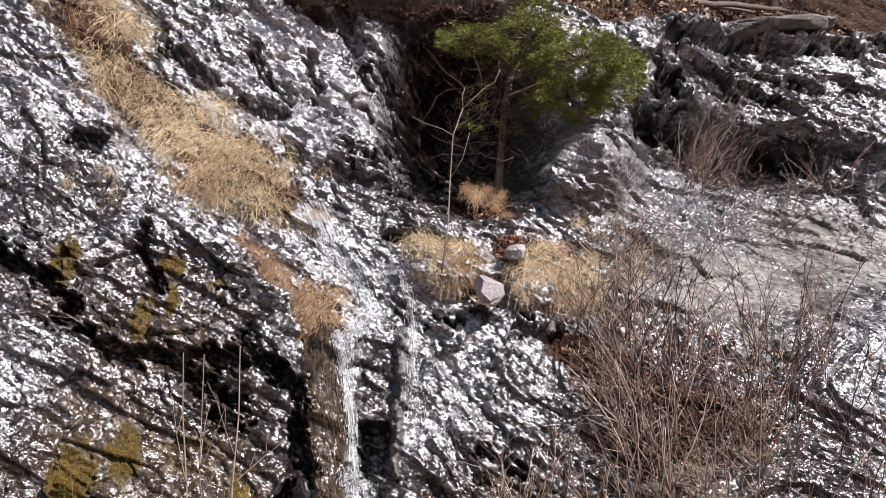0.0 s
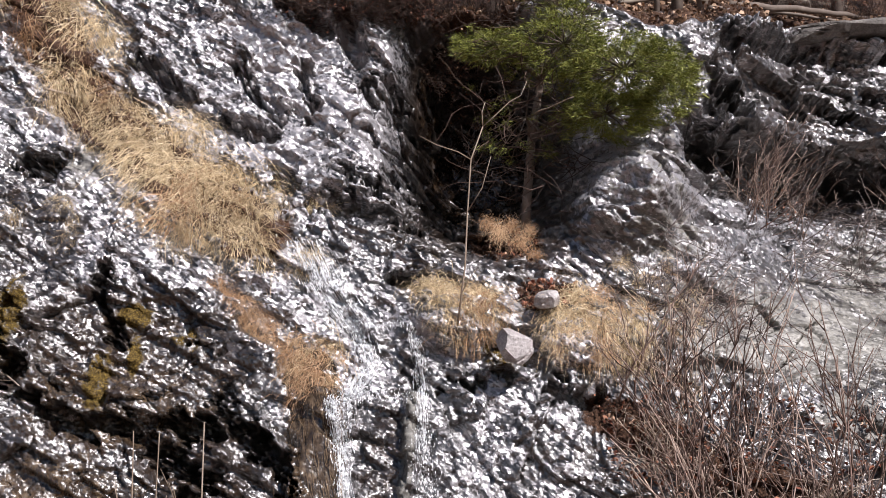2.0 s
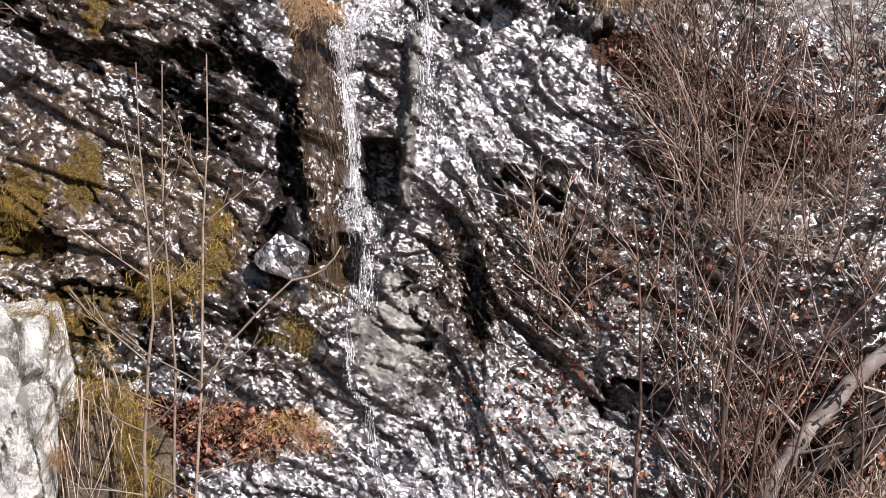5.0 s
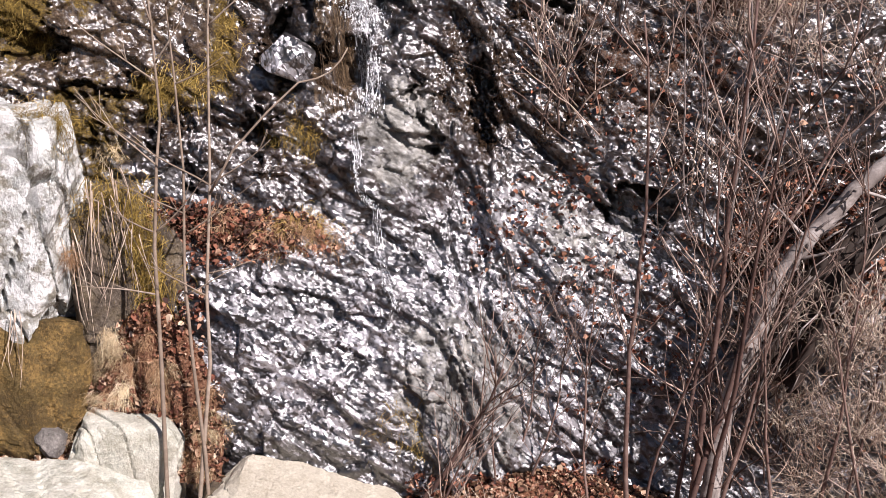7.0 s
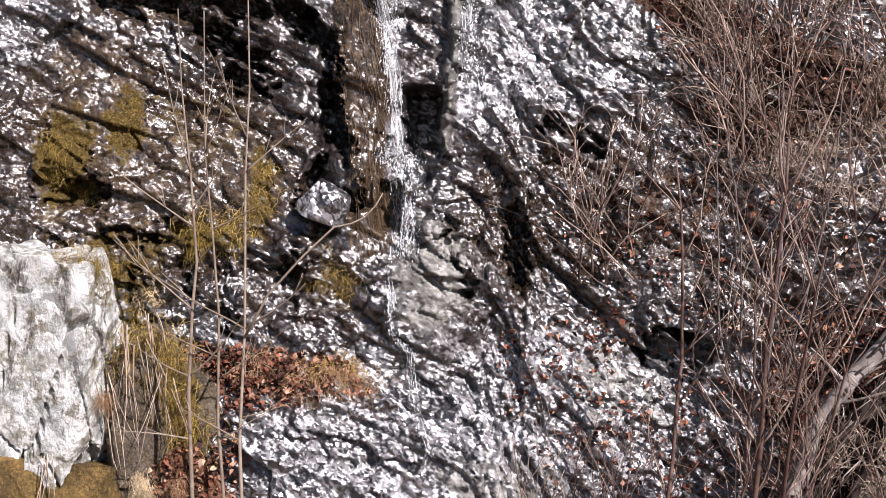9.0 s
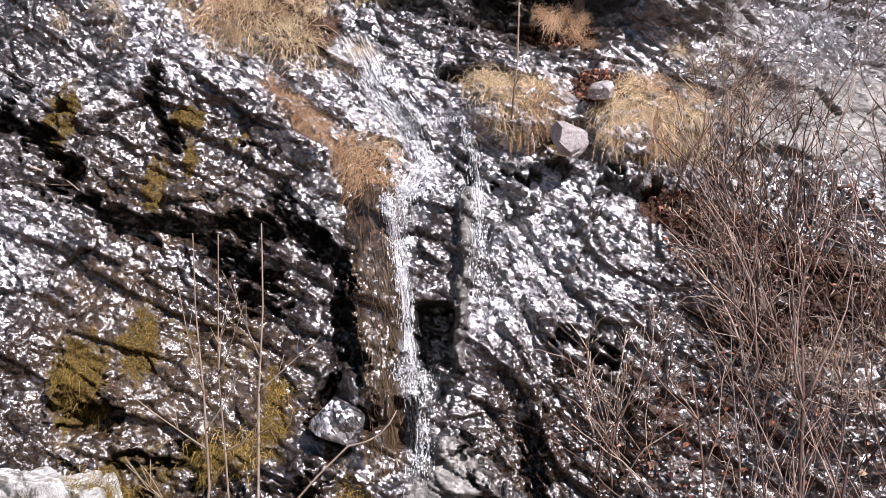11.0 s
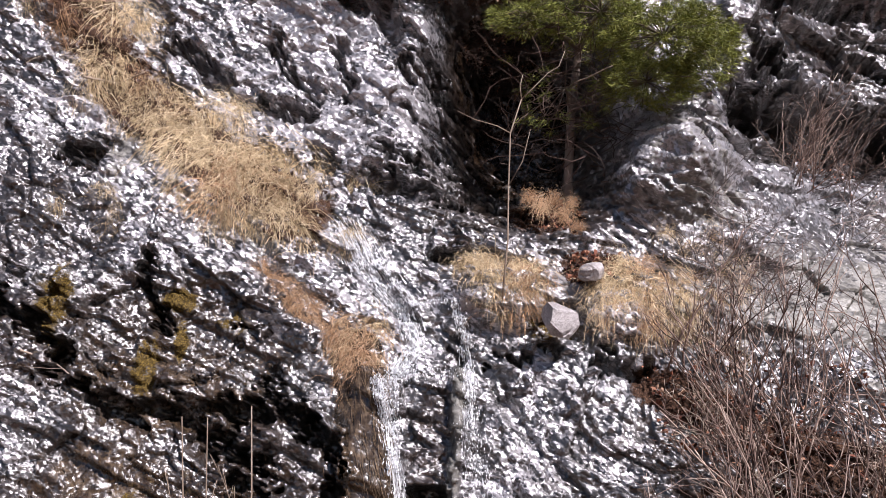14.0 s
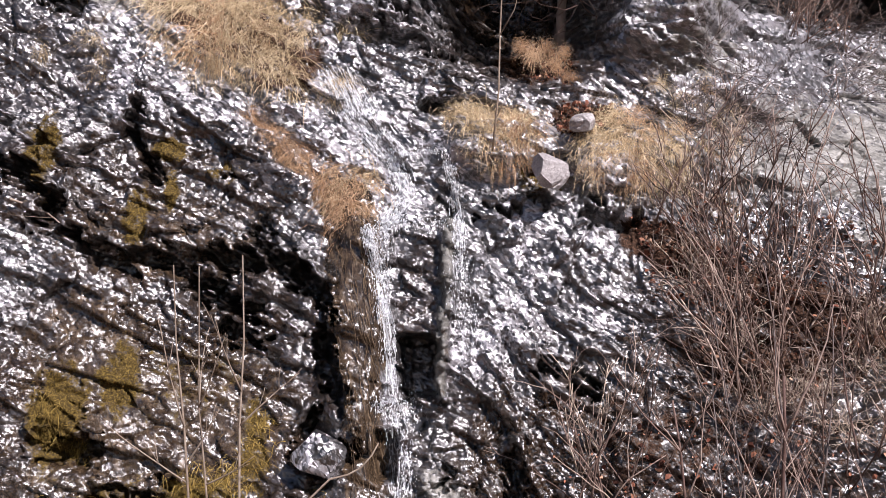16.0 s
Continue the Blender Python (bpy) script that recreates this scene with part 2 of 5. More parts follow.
# ---- noise on arrays ----
def hash01(i, j, seed):
    h = (i.astype(np.int64) * 374761393 + j.astype(np.int64) * 668265263 + seed * 974711) & 0xFFFFFFFF
    h = ((h ^ (h >> 13)) * 1274126177) & 0xFFFFFFFF
    h = ((h ^ (h >> 16)) * 2246822519) & 0xFFFFFFFF
    return ((h ^ (h >> 15)) & 0xFFFFFF) / float(0xFFFFFF)


def value_noise(u, v, seed):
    i, j = np.floor(u), np.floor(v)
    a, b = u - i, v - j
    a, b = a * a * (3 - 2 * a), b * b * (3 - 2 * b)
    p = hash01(i, j, seed) * (1 - a) + hash01(i + 1, j, seed) * a
    q = hash01(i, j + 1, seed) * (1 - a) + hash01(i + 1, j + 1, seed) * a
    return (p * (1 - b) + q * b) * 2 - 1


def fbm(u, v, seed, octaves=4):
    total, amp = 0.0, 1.0
    for o in range(octaves):
        total = total + amp * value_noise(u * 2 ** o + 17.3 * o, v * 2 ** o - 9.1 * o, seed + o)
        amp *= 0.5
    return total / 1.9


def facets(u, v, seed, tilt, step=1.0):
    """Broken rock: cells, each a tilted plane at its own depth. Returns depth and nearness to the joint."""
    ci, cj = np.floor(u), np.floor(v)
    best = np.full(u.shape, 9.0)
    second = np.full(u.shape, 9.0)
    depth = np.zeros(u.shape)
    for di in (-1, 0, 1):
        for dj in (-1, 0, 1):
            i, j = ci + di, cj + dj
            du = u - i - hash01(i, j, seed)
            dv = v - j - hash01(i, j, seed + 1)
            d = du * du + dv * dv
            h = step * (hash01(i, j, seed + 2) - 0.5) + tilt * ((hash01(i, j, seed + 3) - 0.5) * du + (hash01(i, j, seed + 4) - 0.5) * dv)
            near = d < best
            second = np.where(near, best, np.minimum(second, d))
            depth = np.where(near, h, depth)
            best = np.where(near, d, best)
    return depth, np.sqrt(second) - np.sqrt(best)


def smooth(a, b, x):
    t = np.clip((x - a) / (b - a), 0, 1)
    return t * t * (3 - 2 * t)


def blob(x, z, cx, cz, rx, rz, soft=0.6):
    return smooth(1 + soft, 1 - soft, np.sqrt(((x - cx) / rx) ** 2 + ((z - cz) / rz) ** 2))


def along(x, z, line, width, edge=0.5):
    """Nearness (0 to 1) to a polyline on the face."""
    out = np.zeros(np.shape(x))
    for (ax, az), (bx, bz) in zip(line, line[1:]):
        dx, dz = bx - ax, bz - az
        t = np.clip(((x - ax) * dx + (z - az) * dz) / (dx * dx + dz * dz), 0, 1)
        out = np.maximum(out, smooth(1 + edge, 1 - edge, np.hypot(x - ax - t * dx, z - az - t * dz) / width))
    return out


# ---- the rock face ----
def face_base(x, z):
    y = 9.9 + 0.16 * z + 0.012 * z * z
    y = y - 0.9 * smooth(-2.0, -6.5, x) * smooth(9.5, 3.0, z) - 0.035 * np.maximum(z - 7.5, 0) ** 2
    y = y + 1.7 * smooth(2.2, 4.6, x) * smooth(6.0, 8.0, z)
    return y - 0.5 * smooth(1.5, 4.0, x) * smooth(6.5, 3.5, z)


def rim(x):
    """Height of the cliff's upper edge."""
    z = 10.72 + 0.22 * smooth(0.0, -2.0, x) + 0.9 * smooth(-2.2, -5.0, x) - 0.30 * np.exp(-((x - 2.2) / 0.7) ** 2) + 0.25 * smooth(2.8, 4.4, x)
    return z + 0.10 * value_noise(x * 1.7, x * 0 + 3.1, 5) + 0.05 * value_noise(x * 6, x * 0 + 1.1, 6)


CREVICES = [   # line on the face, half width, depth
    ([(-3.21, 7.47), (-3.13, 7.05), (-2.99, 6.68)], 0.065, 0.40),
    ([(-4.70, 7.15), (-4.22, 6.80), (-3.81, 6.50)], 0.12, 0.50),
    ([(-3.95, 6.38), (-3.58, 6.21), (-3.31, 5.98), (-2.92, 5.97), (-2.38, 6.03), (-1.97, 5.93)], 0.085, 0.45),
    ([(-2.71, 5.87), (-2.24, 5.57), (-1.99, 5.47)], 0.085, 0.40),
    ([(-2.28, 5.31), (-1.92, 5.22)], 0.07, 0.35),
    ([(-1.61, 5.83), (-1.42, 5.57), (-1.33, 5.20), (-1.29, 4.93), (-1.20, 4.64), (-1.12, 4.25)], 0.075, 0.42),
    ([(-1.99, 6.29), (-1.77, 5.98), (-1.50, 5.73)], 0.045, 0.25),
    ([(-2.33, 6.72), (-2.09, 6.61)], 0.035, 0.20),
    ([(-3.75, 4.39), (-3.31, 4.29)], 0.08, 0.35),
    ([(-3.20, 4.01), (-2.65, 3.94)], 0.045, 0.30),
    ([(-2.53, 3.80), (-2.49, 3.45)], 0.05, 0.35),
    ([(-2.25, 3.75), (-2.12, 3.20)], 0.055, 0.35),
    ([(-1.66, 3.73), (-1.54, 3.52)], 0.08, 0.35),
    ([(-2.98, 3.60), (-2.79, 3.37)], 0.05, 0.30),
    ([(-1.47, 4.54), (-1.58, 4.34), (-1.40, 4.00)], 0.05, 0.30),
    ([(-3.25, 9.92), (-2.85, 9.62), (-2.56, 9.34), (-2.39, 9.16), (-2.09, 9.11), (-1.75, 9.02)], 0.070, 0.38),
    ([(-2.23, 8.71), (-1.98, 8.48)], 0.045, 0.25),
    ([(-1.71, 8.65), (-1.52, 8.42)], 0.08, 0.30),
    ([(-1.15, 8.62), (-0.79, 8.43), (-0.4, 8.35)], 0.06, 0.30),
    ([(-1.53, 9.86), (-1.45, 9.45), (-1.36, 9.25)], 0.05, 0.30),
    ([(-2.17, 9.97), (-2.08, 9.65), (-1.69, 9.21)], 0.045, 0.28),
    ([(-1.08, 10.58), (-0.90, 9.94)], 0.11, 0.40),
    ([(-1.86, 10.87), (-1.60, 10.58), (-1.28, 10.36)], 0.12, 0.40),
    ([(-0.83, 9.59), (-0.66, 9.25)], 0.07, 0.35),
    ([(-0.56, 9.63), (-0.40, 9.30)], 0.07, 0.35),
    ([(-4.20, 8.62), (-3.87, 8.56)], 0.07, 0.30),
    ([(-4.01, 9.61), (-3.72, 9.44)], 0.06, 0.25),
    ([(-1.25, 8.26), (-0.89, 8.17), (-0.27, 8.05)], 0.10, 0.35),
    ([(-0.45, 7.43), (-0.22, 7.41)], 0.075, 0.45),
    ([(-0.30, 6.55), (-0.24, 6.45)], 0.07, 0.30),
    ([(0.05, 6.40), (0.30, 6.32)], 0.05, 0.25),
    ([(0.45, 6.50), (0.60, 6.44)], 0.05, 0.22),
    ([(1.00, 6.35), (1.40, 6.25)], 0.07, 0.25),
    ([(0.55, 5.0), (1.0, 4.75)], 0.06, 0.25),
    ([(-0.35, 3.95), (-0.12, 3.55)], 0.06, 0.25),
    ([(0.25, 4.2), (0.3, 3.6)], 0.08, 0.30),
    ([(1.45, 3.10), (1.80, 3.05)], 0.13, 0.45),
    ([(3.1, 10.35), (3.7, 10.50), (4.4, 10.62), (6.5, 10.80)], 0.11, 0.60),
    ([(2.72, 9.75), (2.70, 9.0)], 0.17, 0.60),
    ([(3.05, 9.70), (3.10, 9.10)], 0.15, 0.60),
    ([(3.60, 9.62), (4.25, 9.90), (4.60, 9.70)], 0.085, 0.45),
    ([(3.2, 8.95), (4.1, 9.1), (5.2, 9.1)], 0.20, 0.55),
    ([(4.05, 10.25), (4.75, 10.17)], 0.05, 0.30),
    ([(5.0, 10.15), (5.3, 9.95)], 0.08, 0.35),
]


def face(x, z):
    """Depth of the rock face at a place on it (arrays)."""
    y = face_base(x, z)
    rough = 1 - 0.75 * along(x, z, [(-1.20, 6.45), (-1.10, 5.6), (-1.03, 5.1), (-0.98, 3.95)], 0.2) - 0.2 * np.maximum(blob(x, z, 1.9, 8.5, 0.6, 0.6), blob(x, z, 3.3, 6.9, 1.7, 0.7))
    bed = 1 - 0.5 * np.maximum(blob(x, z, 1.9, 8.4, 0.6, 0.6), blob(x, z, 3.6, 7.1, 2.0, 0.9))
    th = np.radians(26 + 7 * smooth(7.4, 9.2, z) * smooth(1.5, -0.5, x) - 8 * smooth(2.5, 4.0, x) + 10 * smooth(-0.2, 0.6, x) * smooth(6.5, 5.5, z))
    xo, zo = x + 1.0, z - 8.0
    warp = 0.08 * fbm(x * 0.9, z * 0.9, 40, 3)
    u = xo * np.cos(th) - zo * np.sin(th) + warp
    v = xo * np.sin(th) + zo * np.cos(th) + warp * 0.7
    y = y + 0.26 * fbm(x * 0.4 + 7, z * 0.4, 11, 2) + 0.05 * fbm(x * 1.3, z * 1.3, 12, 2)
    for size, amp, seed in ((0.85, 0.085, 21), (0.36, 0.03, 22)):
        w = v / size + 0.35 * fbm(u * 0.9 / size * 0.3, v * 0.6, seed)
        step = w - np.floor(w)
        gate = 0.05 + 1.1 * hash01(np.floor(w), np.floor(u / size * 0.22 + 5 * hash01(np.floor(w), np.floor(w) * 0, seed)), seed + 1)
        y = y - amp * gate * bed * (1 - step) * smooth(0.0, 0.05, step)
    jag = []
    wall = smooth(2.3, 3.0, x) * smooth(7.9, 8.6, z)
    for size, step, slope, seed in ((0.62, 0.10, 0.42, 31), (0.27, 0.050, 0.58, 32), (0.125, 0.022, 0.50, 33), (0.062, 0.010, 0.45, 34)):
        d, joint = facets(u / size, v / (size * 0.48), seed, 1.0, 0.0)
        lean = facets(u / size, v / (size * 0.48), seed, 0.0, 1.0)[0]
        jag.append(lean)
        if seed == 31:
            y = y + wall * 0.42 * facets(u / 1.15, v / 0.62, 77, 0.5, 1.0)[0]
        y = y + rough * (step * lean + slope * size * 0.48 * d + 0.30 * step * smooth(0.07, 0.0, joint))
    jx, jz = x + 0.09 * jag[1] + 0.07 * jag[2] + 0.03 * jag[3], z + 0.12 * jag[1] + 0.09 * jag[2] + 0.05 * jag[3]
    ragged = 0.25 + 0.75 * smooth(-0.45, 0.15, fbm(x * 2.6, z * 2.6, 53))
    for line, width, depth in CREVICES:
        y = y + depth * ragged * along(jx, jz, line, width, 0.2) - 0.22 * depth * along(jx, jz - 2.0 * width, line, 1.2 * width, 0.3)      # a lip over each crevice
    y = y + 0.45 * smooth(0.19, 0.13, np.abs(x + 0.555 + 0.05 * jag[1])) * smooth(0.31, 0.24, np.abs(z - 4.97 + 0.06 * jag[0] + 0.05 * jag[1]))       # hollow behind the water
    y = y + 0.30 * smooth(0.13, 0.08, np.abs(x + 0.82 + 0.05 * jag[1])) * smooth(0.23, 0.17, np.abs(z - 4.24 + 0.05 * jag[1]))
    x, z = x + 0.10 * jag[0] + 0.08 * jag[1], z + 0.10 * jag[1] + 0.10 * jag[2]
    y = y + 2.0 * blob(x, z, 0.45, 9.2, 0.78, 1.05, 0.7)                                            # shaded recess under the evergreen; dark colour painted there deepens the shade
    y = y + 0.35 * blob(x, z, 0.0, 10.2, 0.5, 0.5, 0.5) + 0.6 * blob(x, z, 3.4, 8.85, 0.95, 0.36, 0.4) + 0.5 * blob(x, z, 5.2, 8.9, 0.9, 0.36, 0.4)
    y = y - 0.45 * blob(x, z, 1.70, 8.32, 0.45, 0.42, 0.7) - 0.38 * blob(x, z, 2.15, 8.62, 0.34, 0.52, 0.7)                                           # dry grey bulge
    y = y - 0.22 * blob(x, z, -1.1, 5.1, 0.25, 1.25, 0.4)                                           # rib of brown algae
    y = y - 0.17 * along(x, z, [(-0.26, 6.25), (-0.31, 5.69), (-0.35, 5.18), (-0.38, 4.72)], 0.055)    # pale upright rib beside the hollow
    y = y - 0.20 * blob(x, z, -0.45, 3.55, 0.45, 0.5, 0.7)                                          # pale rock under the fall
    y = y - 0.30 * blob(x, z, -1.3, 1.7, 1.0, 1.1, 0.8) - 0.32 * blob(x, z, 0.35, 1.4, 0.9, 1.0, 0.8)
    y = y - 0.30 * blob(x, z, 0.2, 7.0, 0.5, 0.25, 0.5) - 0.3 * blob(x, z, 1.4, 6.9, 0.6, 0.35, 0.5)
    y = y - 0.20 * smooth(0.10, 0.0, np.abs(z - rim(x) + 0.12)) * smooth(2.6, 3.3, x)                # overhanging slab at the rim
    return y


GX = np.linspace(-6.4, 7.4, 790)
GV = np.concatenate([np.linspace(-0.4, 10.6, 640), np.linspace(10.6, 14.5, 100)[1:]])
XX, VV = np.meshgrid(GX, GV)
OVER = np.maximum(0, VV - rim(XX))
ZZ = np.minimum(VV, rim(XX))
YY = face(XX, ZZ) + OVER * 1.0
ZZ = ZZ + OVER * (0.50 + 0.12 * smooth(1.0, 3.0, XX)) + smooth(0, 0.4, OVER) * 0.10 * fbm(XX * 2, VV * 2, 61)


def surf(x, z):
    """The finished face at (x, z), by interpolation."""
    i = np.clip(np.searchsorted(GX, x) - 1, 0, len(GX) - 2)
    j = np.clip(np.searchsorted(GV, z) - 1, 0, len(GV) - 2)
    a, b = (x - GX[i]) / (GX[i + 1] - GX[i]), (z - GV[j]) / (GV[j + 1] - GV[j])
    return float((YY[j, i] * (1 - a) + YY[j, i + 1] * a) * (1 - b) + (YY[j + 1, i] * (1 - a) + YY[j + 1, i + 1] * a) * b)


def grid_mesh(name, X, Y, Z):
    h, w = X.shape
    idx = np.arange(h * w).reshape(h, w)
    quads = np.stack([idx[:-1, :-1], idx[:-1, 1:], idx[1:, 1:], idx[1:, :-1]], -1).reshape(-1, 4)
    me = bpy.data.meshes.new(name)
    me.vertices.add(h * w)
    me.vertices.foreach_set("co", np.stack([X, Y, Z], -1).ravel())
    me.loops.add(quads.size)
    me.loops.foreach_set("vertex_index", quads.ravel())
    me.polygons.add(len(quads))
    me.polygons.foreach_set("loop_start", np.arange(0, quads.size, 4))
    me.update(calc_edges=True)
    return me


def put_attr(me, name, values):
    me.attributes.new(name, "FLOAT", "POINT").data.foreach_set("value", np.ascontiguousarray(values, dtype=np.float32).ravel())


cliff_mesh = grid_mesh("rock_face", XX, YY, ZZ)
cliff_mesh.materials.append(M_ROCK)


def union(*masks):
    out = masks[0]
    for m in masks[1:]:
        out = np.maximum(out, m)
    return out


put_attr(cliff_mesh, "dry", union(0.62 * blob(XX, ZZ, 1.95, 8.5, 0.6, 0.6, 0.4), 0.98 * blob(XX, ZZ, 3.4, 6.95, 1.7, 0.65), blob(XX, ZZ, 5.0, 7.6, 1.2, 0.8),
                                  blob(XX, ZZ, -0.42, 3.6, 0.36, 0.5), 0.9 * blob(XX, ZZ, 0.2, 1.6, 0.7, 0.75), 0.75 * blob(XX, ZZ, 2.2, 7.9, 0.5, 0.3),
                                  0.7 * blob(XX, ZZ, -3.6, 8.7, 0.2, 0.7), 1.2 * along(XX, ZZ, [(-0.26, 6.25), (-0.31, 5.69), (-0.37, 4.75)], 0.06),
                                  0.6 * blob(XX, ZZ, 1.2, 2.9, 0.7, 0.6), blob(XX, ZZ, 3.7, 6.1, 0.4, 0.3)))
# algae stain, plus shade painted into the evergreen's recess and the upper-right wall
# the negative blobs paint more glints on the upper slab and grey bulge
put_attr(cliff_mesh, "stain_shade", -0.5 * blob(XX, ZZ, -1.6, 9.6, 1.4, 1.1, 0.5) - 0.5 * blob(XX, ZZ, 1.95, 8.5, 0.6, 0.6, 0.5) + union(0.4 * blob(XX, ZZ, 4.2, 9.6, 1.8, 0.9, 0.5), 0.35 * blob(XX, ZZ, 3.4, 6.9, 1.6, 0.7, 0.5), 0.8 * blob(XX, ZZ, -1.6, 3.6, 0.8, 0.6, 0.5), 0.5 * blob(XX, ZZ, -0.3, 4.3, 0.5, 0.5, 0.5), 0.45 * blob(XX, ZZ, -4.2, 7.9, 0.7, 0.9, 0.5), 1.2 * blob(XX, ZZ, 0.6, 4.1, 1.0, 0.8, 0.5), 1.5 * blob(XX, ZZ, -3.0, 4.5, 1.5, 1.1, 0.4), 0.85 * blob(XX, ZZ, -2.7, 5.5, 1.3, 0.7, 0.4), 0.85 * blob(XX, ZZ, -3.3, 6.7, 1.6, 0.6, 0.5), 1.6 * blob(XX, ZZ, 0.4, 9.2, 0.72, 1.2, 0.5), 1.5 * blob(XX, ZZ, 0.0, 9.7, 0.4, 0.9, 0.5), 0.8 * blob(XX, ZZ, 2.7, 4.3, 1.9, 1.7, 0.4),
                                    0.6 * blob(XX, ZZ, 0.2, 3.7, 0.6, 0.6, 0.5), 0.7 * blob(XX, ZZ, 0.5, 8.0, 0.9, 0.4, 0.6), 0.75 * blob(XX, ZZ, -0.5, 5.3, 0.22, 0.9, 0.4), 0.6 * blob(XX, ZZ, 4.2, 8.95, 1.6, 0.4, 0.5),
                                    0.75 * blob(XX, ZZ, -1.4, 5.0, 0.2, 0.9, 0.5), 0.2 * blob(XX, ZZ, 3.0, 2.0, 1.5, 1.2, 0.5)))
put_attr(cliff_mesh, "moss", union(1.2 * blob(XX, ZZ, -3.6, 4.6, 0.25, 0.45), 1.1 * blob(XX, ZZ, -3.12, 4.9, 0.2, 0.35), 0.9 * blob(XX, ZZ, -2.3, 3.95, 0.5, 0.12),
                                   1.3 * blob(XX, ZZ, -2.86, 7.0, 0.17, 0.11), blob(XX, ZZ, -3.98, 7.0, 0.16, 0.45), blob(XX, ZZ, -3.12, 6.35, 0.13, 0.28), 1.2 * blob(XX, ZZ, -2.83, 6.6, 0.07, 0.2),
                                   0.8 * blob(XX, ZZ, -3.1, 3.6, 0.5, 0.5), 0.9 * blob(XX, ZZ, -1.95, 4.3, 0.14, 0.45), 0.7 * blob(XX, ZZ, 0.6, 6.65, 0.3, 0.15), 0.7 * blob(XX, ZZ, -2.35, 6.8, 0.2, 0.15),
                                   0.5 * blob(XX, ZZ, -2.7, 4.9, 0.7, 0.5)))
put_attr(cliff_mesh, "brown", union(1.9 * along(XX, ZZ, [(-1.20, 6.45), (-1.10, 5.6), (-1.03, 5.1)], 0.23), 1.9 * along(XX, ZZ, [(-1.03, 5.1), (-1.02, 4.5), (-0.98, 3.95)], 0.15), 0.5 * along(XX, ZZ, [(-0.30, 5.3), (-0.37, 4.75)], 0.055),
                                    0.85 * blob(XX, ZZ, -2.7, 4.5, 1.2, 0.8), 0.7 * blob(XX, ZZ, -2.9, 6.2, 1.2, 0.5), 0.9 * blob(XX, ZZ, -3.4, 4.8, 0.6, 1.1),
                                    0.55 * blob(XX, ZZ, 2.0, 4.6, 1.3, 1.0), 0.6 * blob(XX, ZZ, 1.2, 7.4, 0.7, 0.3)))
put_attr(cliff_mesh, "soil", union(smooth(-0.02, 0.12, OVER), blob(XX, ZZ, 1.0, 7.25, 0.35, 0.2), blob(XX, ZZ, 0.6, 7.95, 0.4, 0.3), along(XX, ZZ, [(1.5, 6.1), (1.9, 5.9), (2.6, 5.5), (3.3, 5.3)], 0.26), 0.8 * blob(XX, ZZ, 2.5, 5.0, 0.9, 0.5),
                                   along(XX, ZZ, [(-5.0, 11.6), (-3.7, 9.4), (-2.7, 8.5), (-1.8, 7.9)], 0.35), blob(XX, ZZ, -1.9, 2.85, 0.9, 0.2),
                                   blob(XX, ZZ, 2.9, 2.6, 0.6, 0.6), 0.55 * blob(XX, ZZ, 1.8, 4.2, 1.2, 0.8), along(XX, ZZ, [(-1.6, 11.0), (-0.3, 10.75), (0.6, 10.8)], 0.3),
                                   smooth(0.75, 0.45, ZZ)))
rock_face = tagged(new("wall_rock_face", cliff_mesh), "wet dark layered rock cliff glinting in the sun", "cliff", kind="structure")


# ---- the ground, one sheet to the horizon ----
def ground_height(x, y):
    front = 0.42 + 0.40 * np.exp(-((x - 0.7) / 1.0) ** 2 - ((y - 9.7) / 0.5) ** 2) + 0.25 * smooth(9.0, 10.5, y) + 2.5 * smooth(7.0, 1.5, y) - 0.6 * smooth(-1.0, -4.0, y)
    top = 10.9 + 0.50 * np.minimum(np.maximum(y - 14.5, 0), 6) + 0.06 * np.clip(y - 20, 0, 80) + 3.2 * smooth(4.0, -8.0, x) * smooth(15, 30, y)
    h = np.where(y < 15.4 + 1.8 * smooth(2.2, 4.6, x), front, top)
    side = smooth(8.5, 20, np.abs(x - 0.3)) * smooth(2, 14, y)
    return h + side * np.where(y < 15, 9, 0) + 0.06 * fbm(x * 1.3, y * 1.3, 71)


gx = np.concatenate([-np.geomspace(400, 9, 30), np.linspace(-8.5, 9, 176), np.geomspace(9.5, 400, 30)])
gy = np.concatenate([-np.geomspace(400, 6, 25), np.linspace(-5, 30, 280), np.geomspace(31, 600, 40)])
GXX, GYY = np.meshgrid(gx, gy)
k = Mat("leafy_soil")
ground_col = k.ramp(k.noise(38, 5, 0.75), [(0.3, (0.05, 0.03, 0.018)), (0.48, (0.17, 0.075, 0.042)), (0.6, (0.30, 0.165, 0.10)), (0.75, (0.46, 0.35, 0.25))])
ground_col = k.mix(k.grey(k.noise(1.1, 5, 0.6), [(0.4, 0.0), (0.65, 0.5)]), ground_col, (0.10, 0.055, 0.035))
M_SOIL = k.done(ground_col, 0.95, k.bump(k.noise(30, 5, 0.7), 0.9, 0.05), 0.15)
ground_mesh = grid_mesh("ground", GXX, GYY, ground_height(GXX, GYY))
ground_mesh.materials.append(M_SOIL)
tagged(new("ground", ground_mesh), "brown woodland soil covered in dead leaves", "ground", kind="structure")


